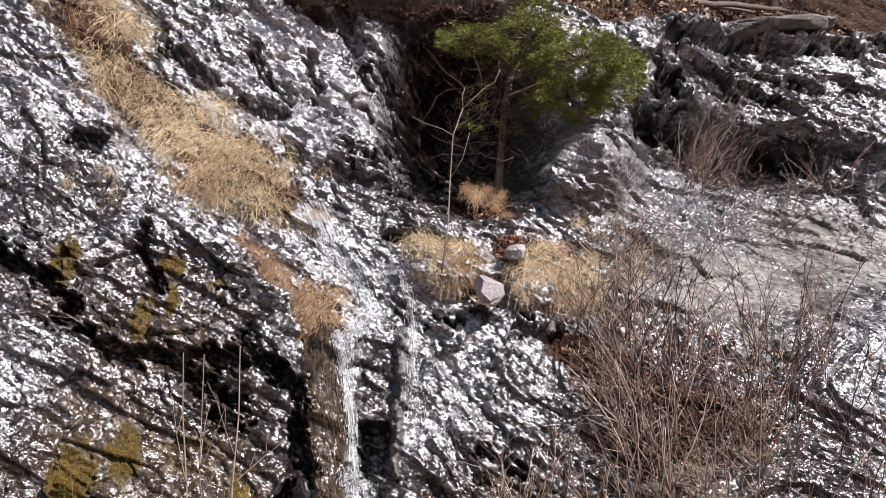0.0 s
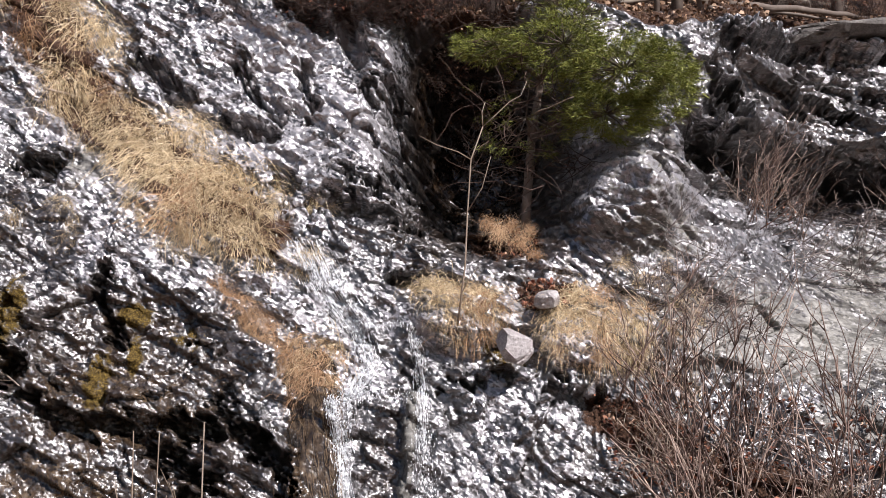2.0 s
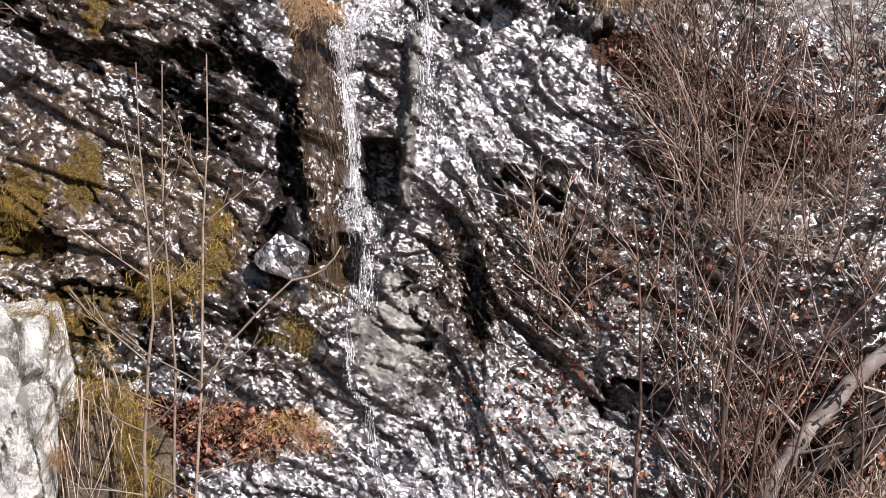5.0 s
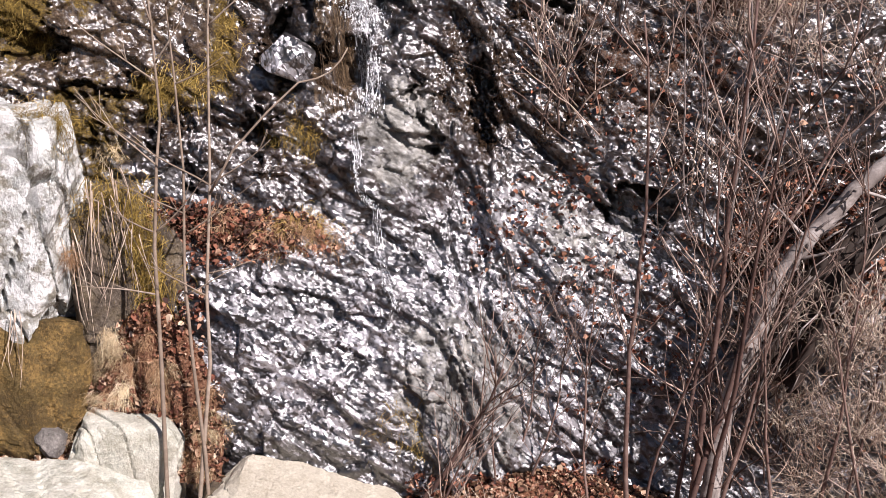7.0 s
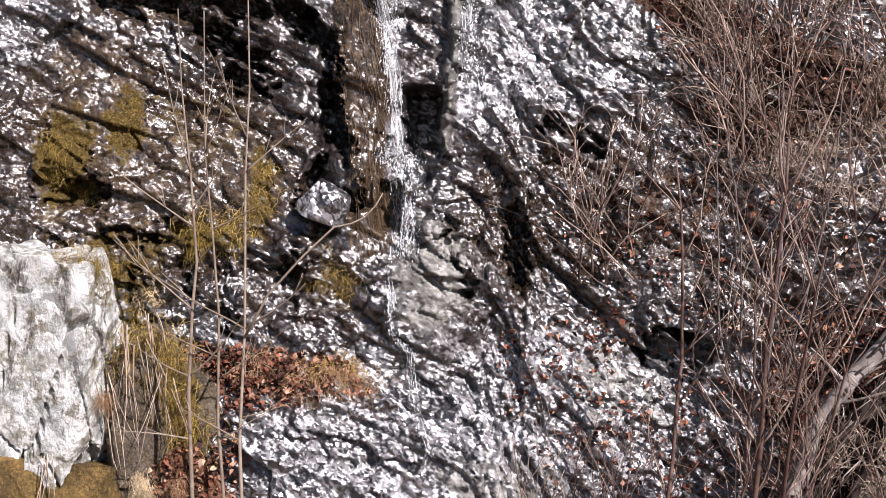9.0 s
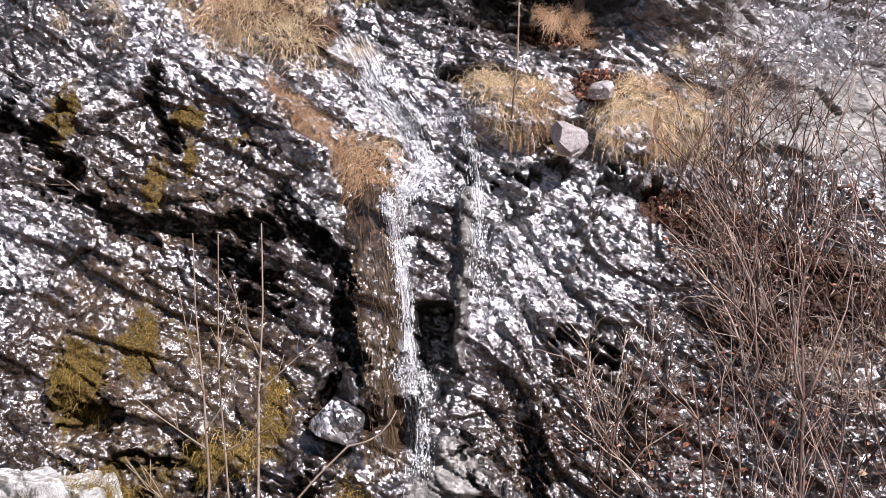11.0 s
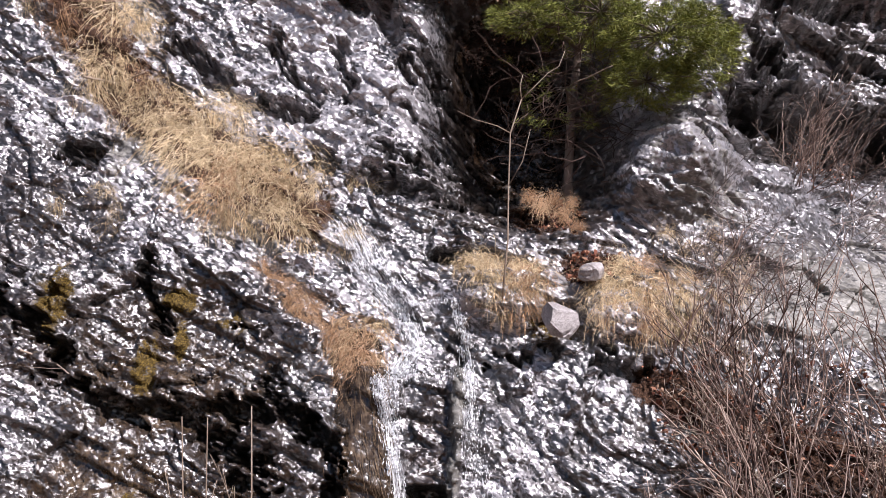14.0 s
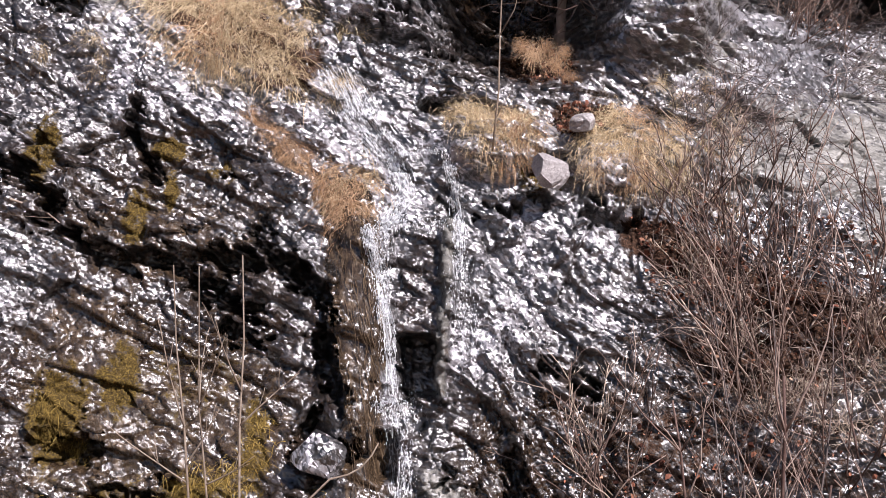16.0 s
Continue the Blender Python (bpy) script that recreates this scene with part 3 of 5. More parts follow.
# ---- builders for plants and stones ----
class Geo:
    """Collects tubes, blades and leaves into one mesh."""

    def __init__(self):
        self.v, self.f = [], []

    def tube(self, pts, r0, r1, sides=4):
        n, base = len(pts), len(self.v)
        for i, p in enumerate(pts):
            d = (pts[min(i + 1, n - 1)] - pts[max(i - 1, 0)]).normalized()
            a = d.cross(Vector((0.31, 0.87, 0.39))).normalized()
            b = d.cross(a)
            r = r0 + (r1 - r0) * i / (n - 1)
            for s in range(sides):
                t = math.tau * s / sides
                self.v.append(p + a * (r * math.cos(t)) + b * (r * math.sin(t)))
        for i in range(n - 1):
            for s in range(sides):
                q = base + i * sides
                self.f.append((q + s, q + (s + 1) % sides, q + sides + (s + 1) % sides, q + sides + s))
        self.f.append(tuple(base + s for s in range(sides))[::-1])
        self.f.append(tuple(base + (n - 1) * sides + s for s in range(sides)))

    def blade(self, pts, width, side):
        """A creased blade that narrows to a tip."""
        base, n = len(self.v), len(pts)
        for i, p in enumerate(pts):
            w = width * (1 - 0.85 * i / (n - 1)) * 0.5
            self.v += [p - side * w, p + side * w]
        for i in range(n - 1):
            q = base + 2 * i
            self.f.append((q, q + 1, q + 3, q + 2))

    def leaf(self, p, size, rng):
        """A curled dead leaf: four faces round a bent midrib."""
        q = Euler((rng.uniform(-0.9, 0.9), rng.uniform(-0.9, 0.9), rng.uniform(0, 6.28))).to_matrix()
        base, c = len(self.v), rng.uniform(0.1, 0.7) * size
        fat, skew = rng.uniform(0.35, 1.1), rng.gauss(0, 0.25)
        for x, y, z in ((-1, 0, 0), (-0.2, 0.42, 1), (0.7, 0.36, 1), (1.2, 0, 0.5), (0.7, -0.36, 1), (-0.2, -0.42, 1), (0.2, 0, 0)):
            z += skew * y * 2
            self.v.append(p + q @ Vector(((x + skew * y) * size * 0.5, y * size * fat, z * c)))
        self.f += [(base, base + 6, base + 1), (base + 1, base + 6, base + 3, base + 2), (base + 6, base + 5, base + 4, base + 3), (base, base + 5, base + 6)]

    def mesh(self, name, mat, flat=False):
        me = bpy.data.meshes.new(name)
        me.from_pydata([tuple(p) for p in self.v], [], self.f)
        me.materials.append(mat)
        if not flat:
            me.polygons.foreach_set("use_smooth", [True] * len(me.polygons))
        me.update()
        return me


def part(name, geo, mat, parent, label=""):
    ob = new(name, geo if isinstance(geo, bpy.types.Mesh) else geo.mesh(name, mat))
    ob.parent = parent
    return tagged(ob, label)


def bend(rng, p, d, length, n, wander, lift=0.0):
    """A wandering line from p in the direction d."""
    pts, d = [Vector(p)], Vector(d).normalized()
    for i in range(n):
        d = (d + Vector((rng.gauss(0, wander), rng.gauss(0, wander), rng.gauss(0, wander) + lift))).normalized()
        pts.append(pts[-1] + d * (length / n))
    return pts


def on_face(x, z, out=0.0):
    return Vector((x, surf(x, z) - out, z))


def stone(name, centre, size, mat, seed, turn=(0, 0, 0), power=3.2, lump=0.16, n=30, crack=0.7, chip=0.72):
    """A weathered block: a rounded box with broken facets."""
    verts, faces = [], []
    g = np.linspace(-1, 1, n)
    A, B = np.meshgrid(g, g)
    for axis in range(3):
        for sign in (-1, 1):
            P = np.zeros((n, n, 3))
            P[..., axis], P[..., (axis + 1) % 3], P[..., (axis + 2) % 3] = sign, A, B
            P = P / (np.abs(P) ** power).sum(-1, keepdims=True) ** (1 / power)
            base = len(verts)
            verts += [tuple(p) for p in P.reshape(-1, 3)]
            for i in range(n - 1):
                for j in range(n - 1):
                    q = (base + i * n + j, base + i * n + j + 1, base + (i + 1) * n + j + 1, base + (i + 1) * n + j)
                    faces.append(q if sign > 0 else q[::-1])
    V = np.array(verts)
    S = V * np.array(size)
    d1, joint = facets(S[:, 0] * 2.6 + S[:, 1] * 1.6, S[:, 2] * 1.1 + S[:, 1] * 0.8, seed, 1.2)
    d2, _ = facets(S[:, 0] * 6.5 + S[:, 1] * 4.3, S[:, 2] * 6.0 - S[:, 1] * 3, seed + 9, 1.2)
    cut = random.Random(seed)
    for _ in range(16):
        nrm = np.array([cut.gauss(0, 1), cut.gauss(0, 1), cut.gauss(0, 0.8)])
        nrm /= np.linalg.norm(nrm)
        far = S @ nrm
        over = np.maximum(0, far - cut.uniform(chip, 0.96) * far.max())
        S = S - over[:, None] * nrm
    S = S * (1 + lump * (0.5 * d1 + 0.12 * d2 - crack * smooth(0.05, 0.0, joint + 0.03 * fbm(S[:, 0] * 9 + S[:, 1] * 5, S[:, 2] * 9, seed))))[:, None]
    S = S * (1 + 0.05 * fbm(S[:, 0] * 5 + S[:, 1] * 3, S[:, 2] * 6 - S[:, 1] * 3, seed + 3))[:, None]
    bm = bmesh.new()
    vs = [bm.verts.new(p) for p in S]
    for f in faces:
        bm.faces.new([vs[i] for i in f])
    bmesh.ops.remove_doubles(bm, verts=bm.verts, dist=0.004)
    me = bpy.data.meshes.new(name)
    bm.to_mesh(me)
    bm.free()
    me.materials.append(mat)
    ob = new(name, me)
    ob.matrix_world = pose(*centre, *turn)
    return ob


M_GREY = stone_material("grey_slab", (0.05, 0.045, 0.04), (0.17, 0.155, 0.14), (0.36, 0.33, 0.30))
M_WHITE = stone_material("white_stone", (0.16, 0.135, 0.13), (0.42, 0.385, 0.375), (0.72, 0.68, 0.67))
M_BROWN = stone_material("brown_wet_stone", (0.02, 0.015, 0.011), (0.11, 0.085, 0.062), (0.30, 0.255, 0.20), 0.25)
M_OCHRE = stone_material("mossy_stone", (0.02, 0.013, 0.006), (0.11, 0.07, 0.023), (0.36, 0.22, 0.07), 0.28)


# ---- big stones at the foot ----
tagged(stone("boulder", (-3.72, 10.12, 2.90), (0.72, 0.55, 0.98), M_PALE, 3, (3, 5, -6), 9.0, 0.20, 56, 1.3), "large pale cracked boulder with white lichen", "boulder")
tagged(stone("boulder", (-4.85, 10.2, 2.6), (0.50, 0.55, 1.25), M_PALE, 10, (0, 3, 5), 8.0, 0.16, 50, 0.8), "tall pale cracked rock beside a boulder", "boulder")
tagged(stone("boulder", (-3.62, 10.02, 1.66), (0.76, 0.48, 0.60), M_OCHRE, 9, (0, 2, -3), 7.0, 0.16, 56, 0.15, 0.8), "rusty moss-covered block under pale rock", "boulder")
tagged(stone("boulder", (-2.80, 10.25, 2.5), (0.30, 0.38, 0.92), M_BROWN, 5, (0, -3, 14), 6.0, 0.24, 56, 0.5, 0.66), "dark upright rock beside the pale boulder", "boulder")
tagged(stone("boulder", (-2.42, 10.40, 2.35), (0.22, 0.34, 0.62), M_BROWN, 15, (0, -6, 30), 6.0, 0.24, 44, 0.5, 0.66), "narrow dark rock wedged behind dead leaves", "boulder")
tagged(stone("flat_slab", (-3.45, 9.14, 0.52), (1.16, 0.42, 0.62), M_SLAB, 8, (5, 2, -4), 8.0, 0.07, 54, 0.5, 0.88), "broad greenish white flat stone slab in sunlight", "stone slab")
tagged(stone("flat_slab", (-2.58, 9.66, 0.92), (0.46, 0.24, 0.50), M_SLAB, 13, (4, 3, 8), 7.0, 0.12, 56, 0.7, 0.85), "blocky pale green stone standing behind a slab", "stone slab")
tagged(stone("boulder", (-3.18, 9.62, 1.22), (0.13, 0.12, 0.12), M_GREY, 14, (10, 12, 20), 5.0, 0.2, 30, 0.4, 0.7), "small grey stone wedged behind a slab", "boulder")
tagged(stone("flat_slab", (-1.12, 9.42, 0.80), (0.84, 0.44, 0.14), M_TAN, 21, (14, 13, 4), 6.0, 0.12, 50, 0.5, 0.82), "tan weathered flat stone lying over a dark hollow", "stone slab")
tagged(stone("boulder", (-1.50, 9.52, 0.60), (0.42, 0.34, 0.30), M_BROWN, 22, (0, 8, 10), 5.0, 0.15, 30, 0.3, 0.75), "dark wet stone propping up a tan slab", "boulder")
tagged(stone("boulder", (-0.75, 9.62, 0.50), (0.34, 0.26, 0.20), M_BROWN, 23, (0, 8, -10), 5.0, 0.15, 30, 0.3, 0.75), "dark wet stone under a tan slab", "boulder")
tagged(stone("boulder", (0.62, 11.10, 6.70), (0.17, 0.15, 0.14), M_WHITE, 34, (0, 35, 40), 3.4, 0.40, 34, 0.5, 0.62), "small white angular boulder between grass tufts", "boulder")
tagged(stone("boulder", (0.95, 11.30, 7.15), (0.12, 0.11, 0.08), M_WHITE, 37, (10, -20, 30), 2.6, 0.25, 34, 0.3, 0.75), "small pale rock in red leaves", "boulder")
tagged(stone("boulder", (-1.36, 10.62, 4.26), (0.21, 0.20, 0.16), M_ROCK, 52, (10, 25, 20), 5.0, 0.3, 40, 0.2, 0.6), "angular grey-white block beside the brown rib", "boulder")
tagged(stone("boulder", (4.75, 14.25, 11.0), (1.3, 0.55, 0.10), M_GREY, 41, (8, -7, 6), 4.0, 0.2), "flat grey slab at the rim of the cliff", "boulder")


# ---- dry grass ----
def grass_mesh(name, mat, seed, blades=230, length=0.42, hang=0.5, width=0.0056):
    rng, g = random.Random(seed), Geo()
    for _ in range(blades):
        base = Vector((rng.gauss(0, 0.11), rng.uniform(-0.02, 0.08), rng.gauss(0, 0.11)))
        d = Vector((rng.gauss(0, 0.6), -rng.uniform(0.05, 0.8), rng.uniform(-1.0, 0.8))).normalized()
        n, seg = 4, length * rng.choice((0.35, 0.6, 0.8, 1.0, 1.25)) * rng.uniform(0.7, 1.1) / 4
        pts, p = [base], base
        for _ in range(n):
            d = (d + Vector((rng.gauss(0, 0.12), 0.08 + rng.gauss(0, 0.06), -hang * rng.uniform(0.1, 1.0)))).normalized()
            p = p + d * seg
            pts.append(p)
        side = d.cross(Vector((rng.gauss(0, 0.3), 1, rng.gauss(0, 0.3)))).normalized()
        g.blade(pts, width * rng.uniform(0.6, 1.5), side)
    return g.mesh(name, mat)


STRAW = [grass_mesh("dry_grass_clump", M_STRAW, 100 + i, 330, 0.30 + 0.06 * i, 0.85) for i in range(4)]
RUST = [grass_mesh("dry_grass_clump", M_RUST, 120 + i, 330, 0.32 + 0.05 * i, 0.85) for i in range(3)]
MOSSY = [grass_mesh("moss_tuft", M_MOSSY, 140 + i, 420, 0.17, 0.75, 0.0045) for i in range(2)]
grass_rng = random.Random(7)


def plant_grass(kind, x, z, size, label, group, name="dry_grass_clump", cat="grass"):
    ob = tagged(new(name, grass_rng.choice(kind)), label, cat, group)
    s = size * grass_rng.uniform(0.8, 1.2)
    ob.matrix_world = Matrix.LocRotScale(on_face(x, z, -0.03), Euler((0, grass_rng.gauss(0, 0.25), grass_rng.gauss(0, 0.35))), (s, s, s))
    return ob


def inside(x, z, poly):
    hit = False
    for (ax, az), (bx, bz) in zip(poly, poly[1:] + poly[:1]):
        if (az > z) != (bz > z) and x < (bx - ax) * (z - az) / (bz - az) + ax:
            hit = not hit
    return hit


def fill(poly, count, rng):
    xs, zs = [p[0] for p in poly], [p[1] for p in poly]
    out = []
    while len(out) < count:
        x, z = rng.uniform(min(xs), max(xs)), rng.uniform(min(zs), max(zs))
        if inside(x, z, poly):
            out.append((x, z))
    return out


BAND = [(-5.4, 12.0), (-4.3, 11.4), (-3.75, 10.4), (-3.5, 9.7), (-2.95, 9.05), (-2.5, 8.95), (-2.1, 8.5), (-1.68, 8.1), (-1.6, 7.85), (-2.3, 7.75), (-2.9, 7.85), (-3.35, 8.5), (-3.85, 9.5), (-4.25, 10.3), (-4.75, 11.2)]
for x, z in [(x + grass_rng.gauss(0, 0.28), z + grass_rng.gauss(0, 0.2)) for x, z in fill(BAND, 60, grass_rng)] + fill(BAND, 66, grass_rng):
    plant_grass(RUST if grass_rng.random() < 0.16 else STRAW, x, z, grass_rng.uniform(0.35, 1.05), "dry straw-coloured grass clump hanging on the rock", "grass clumps on the cliff")
for i in range(26):
    t = i / 25
    plant_grass(RUST, -2.14 + 0.76 * t + grass_rng.gauss(0, 0.04), 7.38 - 0.80 * t + grass_rng.gauss(0, 0.04), 0.38 + 0.22 * t, "rust-brown dry grass clump along a ledge", "grass clumps on the cliff")
for x, z in fill([(-1.45, 6.70), (-1.05, 6.72), (-0.98, 6.30), (-1.3, 6.30)], 15, grass_rng):
    plant_grass(RUST if grass_rng.random() < 0.6 else STRAW, x, z, grass_rng.uniform(0.4, 0.8), "thick rust-brown grass tuft hanging over the rib", "grass clumps on the cliff")
for x, z in fill([(-0.35, 7.42), (0.1, 7.4), (0.45, 7.35), (0.6, 7.15), (0.45, 7.0), (-0.05, 7.0), (-0.3, 7.2)], 28, grass_rng):
    plant_grass(STRAW if grass_rng.random() < 0.85 else RUST, x, z, grass_rng.uniform(0.35, 0.75), "dry straw-coloured grass clump beside the waterfall", "grass clumps on the cliff")
for x, z in fill([(0.85, 6.9), (1.2, 7.3), (1.75, 7.15), (1.9, 6.85), (1.8, 6.65), (1.2, 6.7)], 40, grass_rng):
    plant_grass(STRAW if grass_rng.random() < 0.7 else RUST, x, z, grass_rng.uniform(0.35, 0.85), "dry straw-coloured grass clump above the thicket", "grass clumps on the cliff")
for x, z in ((0.42, 8.02), (0.55, 7.95), (0.66, 8.0), (0.75, 7.85), (0.82, 7.95), (0.88, 7.7)):
    ob = plant_grass(RUST, x, z, 0.36, "rust-brown dry grass clump in the shade of the evergreen", "grass clumps on the cliff")
    ob.location.y = min(ob.location.y, 11.85)
for x, z in ((-3.77, 8.15), (-3.7, 8.1), (-3.62, 7.9), (-4.2, 8.0), (-3.6, 7.7), (-1.3, 7.6), (-1.2, 8.25), (1.7, 7.65), (2.1, 7.6), (1.9, 6.5), (2.2, 6.4), (2.4, 7.4)):
    plant_grass(STRAW, x, z, 0.55, "small tuft of dry grass in a crack", "grass clumps on the cliff")
for x, z, s in ((-1.33, 3.72, 1.0), (-1.28, 3.62, 1.1), (-1.38, 3.6, 0.9), (-1.22, 3.68, 0.8), (-2.55, 3.95, 0.8), (-2.4, 3.97, 0.9), (-2.2, 3.97, 0.9), (-2.05, 4.0, 0.9), (-1.9, 4.1, 0.9), (-1.86, 4.3, 0.8),
                (-1.9, 4.45, 0.7), (-1.2, 2.85, 0.9), (-1.1, 2.8, 0.8), (-1.3, 2.75, 0.9), (-0.35, 1.35, 1.0), (-0.32, 1.2, 1.0), (-2.95, 3.0, 1.0), (-2.85, 2.85, 1.0), (-2.5, 2.7, 0.9), (-3.7, 4.6, 0.9), (-3.6, 4.3, 0.9)):
    plant_grass(MOSSY, x, z, s, "ochre moss tuft with hanging fronds on wet rock", "moss tufts", "moss_tuft", "moss")
for x, z in ((-1.35, 2.85), (-1.2, 2.8), (-1.05, 2.75), (-1.5, 2.8), (-1.8, 2.9), (-2.0, 2.85), (-0.9, 2.7)):
    plant_grass(RUST, x, z, 0.6, "rust-red dead fern on a wet ledge", "grass clumps at the foot")
for x, z, y in [(grass_rng.uniform(-3.1, -2.3), grass_rng.uniform(2.0, 3.2), grass_rng.uniform(9.62, 9.78)) for _ in range(1)] + [(grass_rng.uniform(-2.7, -2.3), grass_rng.uniform(1.5, 2.1), 9.72) for _ in range(5)]:
    ob = tagged(new("dry_grass_clump", grass_rng.choice(STRAW + RUST)), "dry grass hanging over brown rock beside a boulder", "grass", "grass clumps at the foot")
    ob.matrix_world = Matrix.LocRotScale((x, y, z), Euler((0, 0, grass_rng.gauss(0, 0.4))), (0.38, 0.38, 0.42))
for x in (-3.35, -3.22, -3.08):
    ob = tagged(new("moss_tuft", grass_rng.choice(MOSSY)), "ochre moss tuft on top of the pale boulder", "moss", "moss tufts")
    ob.matrix_world = Matrix.LocRotScale((x, 9.75, 3.74), Euler((0, 0, grass_rng.gauss(0, 0.4))), (1.0, 1.0, 0.9))
for x, z in ((-2.75, 3.05), (-2.62, 3.12), (-2.5, 2.95), (-2.45, 2.7), (-2.68, 2.75), (-2.4, 2.45)):
    ob = tagged(new("moss_tuft", grass_rng.choice(MOSSY)), "ochre moss tuft hanging on dark upright rock", "moss", "moss tufts")
    ob.matrix_world = Matrix.LocRotScale((x, 9.92, z), Euler((0, 0, grass_rng.gauss(0, 0.4))), (1.1, 1.1, 1.1))
for x, z in fill([(1.3, 7.3), (2.3, 7.6), (2.7, 7.0), (1.9, 6.7)], 24, grass_rng):
    plant_grass(STRAW if grass_rng.random() < 0.7 else RUST, x, z, 0.42, "sparse dry grass clump among grey brush", "grass clumps on the cliff")
for x, z in fill([(-2.9, 3.6), (-2.6, 3.2), (-2.5, 2.3), (-2.8, 2.2)], 6, grass_rng):
    plant_grass(STRAW, x, z, 0.55, "dry grass hanging beside the pale boulder", "grass clumps at the foot")
for x, y in ((-2.15, 9.3), (-2.0, 9.2), (-1.85, 9.35), (-2.25, 9.1), (-1.7, 8.95), (-1.95, 8.95), (-2.1, 9.0), (-1.8, 9.1), (-1.5, 8.9), (-2.2, 9.4), (-1.95, 9.45), (-0.45, 9.3), (-0.7, 8.95)):
    ob = tagged(new("dry_grass_clump", grass_rng.choice(STRAW)), "dry grass clump between the flat stones", "grass", "grass clumps at the foot")
    ob.matrix_world = Matrix.LocRotScale((x, y, float(ground_height(np.array(x), np.array(y))) + 0.02), Euler((0.4, 0, grass_rng.uniform(-1, 1))), (0.7, 0.7, 0.7))

# brown root fibres that hang from the rusty grass
g, rng = Geo(), random.Random(15)
for _ in range(170):
    z = rng.uniform(4.0, 6.45)
    x = -1.10 + 0.05 * (6.4 - z) + rng.gauss(0, 0.07 + 0.05 * (z - 4.0) / 2.4)
    p = on_face(x, z, 0.02)
    n = rng.randint(3, 6)
    pts = [p]
    for i in range(n):
        zz = pts[-1].z - 0.07
        xx = pts[-1].x + rng.gauss(0.014, 0.014)
        pts.append(Vector((xx, min(surf(xx, zz) - 0.015, pts[-1].y + 0.02), zz)))
    g.tube(pts, 0.0025, 0.0015, 3)
tagged(new("hanging_roots", g.mesh("hanging_roots", fibre_material("wet_root", [(0.025, 0.015, 0.008), (0.075, 0.047, 0.026), (0.19, 0.13, 0.075)]))), "curtain of wet brown root fibres hanging over the rock", "roots", kind="stuff")


# ---- shrubs ----
def shrub_mesh(seed, stems, length, spread, lean, thick=0.0065, twigs=4, wander=0.17, lift=0.05, spray=0.16):
    rng, g = random.Random(seed), Geo()
    for _ in range(stems):
        base = Vector((rng.gauss(0, spray), rng.gauss(0, 0.06), rng.gauss(0, 0.05) - 0.04))
        d = Vector((rng.gauss(lean, spread), -abs(rng.gauss(0.15, 0.2)), 1.0))
        ln = length * rng.uniform(0.55, 1.2)
        pts = bend(rng, base, d, ln, 7, wander, lift)
        th = thick * rng.uniform(0.6, 1.3)
        g.tube(pts, th, th * 0.45, 4)
        for _ in range(rng.randint(twigs // 2, twigs + 1)):
            i = rng.randint(2, 6)
            d2 = (pts[i] - pts[i - 1]).normalized() + Vector((rng.gauss(0, 0.55), rng.gauss(-0.1, 0.4), rng.gauss(0.1, 0.3)))
            tw = bend(rng, pts[i], d2, ln * rng.uniform(0.12, 0.4), 4, wander * 1.3, 0.05)
            g.tube(tw, th * 0.6, th * 0.3, 3)
            if rng.random() < 0.5:
                g.tube(bend(rng, tw[2], d2 + Vector((rng.gauss(0, 0.6), 0, rng.gauss(0.2, 0.4))), ln * 0.12, 3, 0.15), th * 0.35, th * 0.2, 3)
    return g


def leafy(seed, count, w, h):
    rng, g = random.Random(seed), Geo()
    for _ in range(count):
        g.leaf(Vector((rng.gauss(0, w), rng.gauss(-0.05, 0.1), rng.uniform(0.0, h))), rng.uniform(0.02, 0.042), rng)
    return g


SHRUBS = []
for i in range(6):
    root = tagged(new("bare_shrub"), "leafless brown shrub with many thin stems on the slope", "shrub", "thicket")
    part("brush", shrub_mesh(200 + i, 9, 1.25, 0.62, -0.22, 0.0064 + 0.001 * (i % 3), 4, 0.13 + 0.03 * (i % 3)), M_PALE_TWIG if i == 1 else M_TWIG, root)["kind"] = "stuff"
    part("foliage", leafy(220 + i, 22, 0.25, 0.35), M_LEAF, root, "curled rust-red dead leaves")["kind"] = "stuff"
    SHRUBS.append(root)
GREYS = []
for i in range(4):
    root = tagged(new("bare_shrub"), "sprawling grey leafless brush matted over pale rock", "shrub", "grey brush")
    part("brush", shrub_mesh(240 + i, 18, 0.95, 0.95, 0.35, 0.0055, 4, 0.22, -0.06, 0.28), M_GREY_TWIG, root)["kind"] = "stuff"
    GREYS.append(root)
TANGLES = []
for i in range(4):
    root = tagged(new("bare_shrub"), "tangled tan leafless bramble with arching thin stems", "shrub", "tan brambles at the foot")
    part("brush", shrub_mesh(280 + i, 26, 0.95, 0.9, -0.1, 0.0066, 4, 0.26, -0.07, 0.3), M_PALE_TWIG, root)["kind"] = "stuff"
    TANGLES.append(root)
shrub_rng = random.Random(77)


def place(stock, used, x, z, size, tilt=0.0):
    m = Matrix.LocRotScale(on_face(x, z, 0.02), Euler((shrub_rng.gauss(0.1, 0.1), tilt + shrub_rng.gauss(0, 0.15), shrub_rng.gauss(0, 0.5))), (size,) * 3)
    i = shrub_rng.randrange(len(stock))
    if i not in used:
        used.add(i)
        stock[i].matrix_world = m
        return stock[i]
    return copy_thing(stock[i], m)


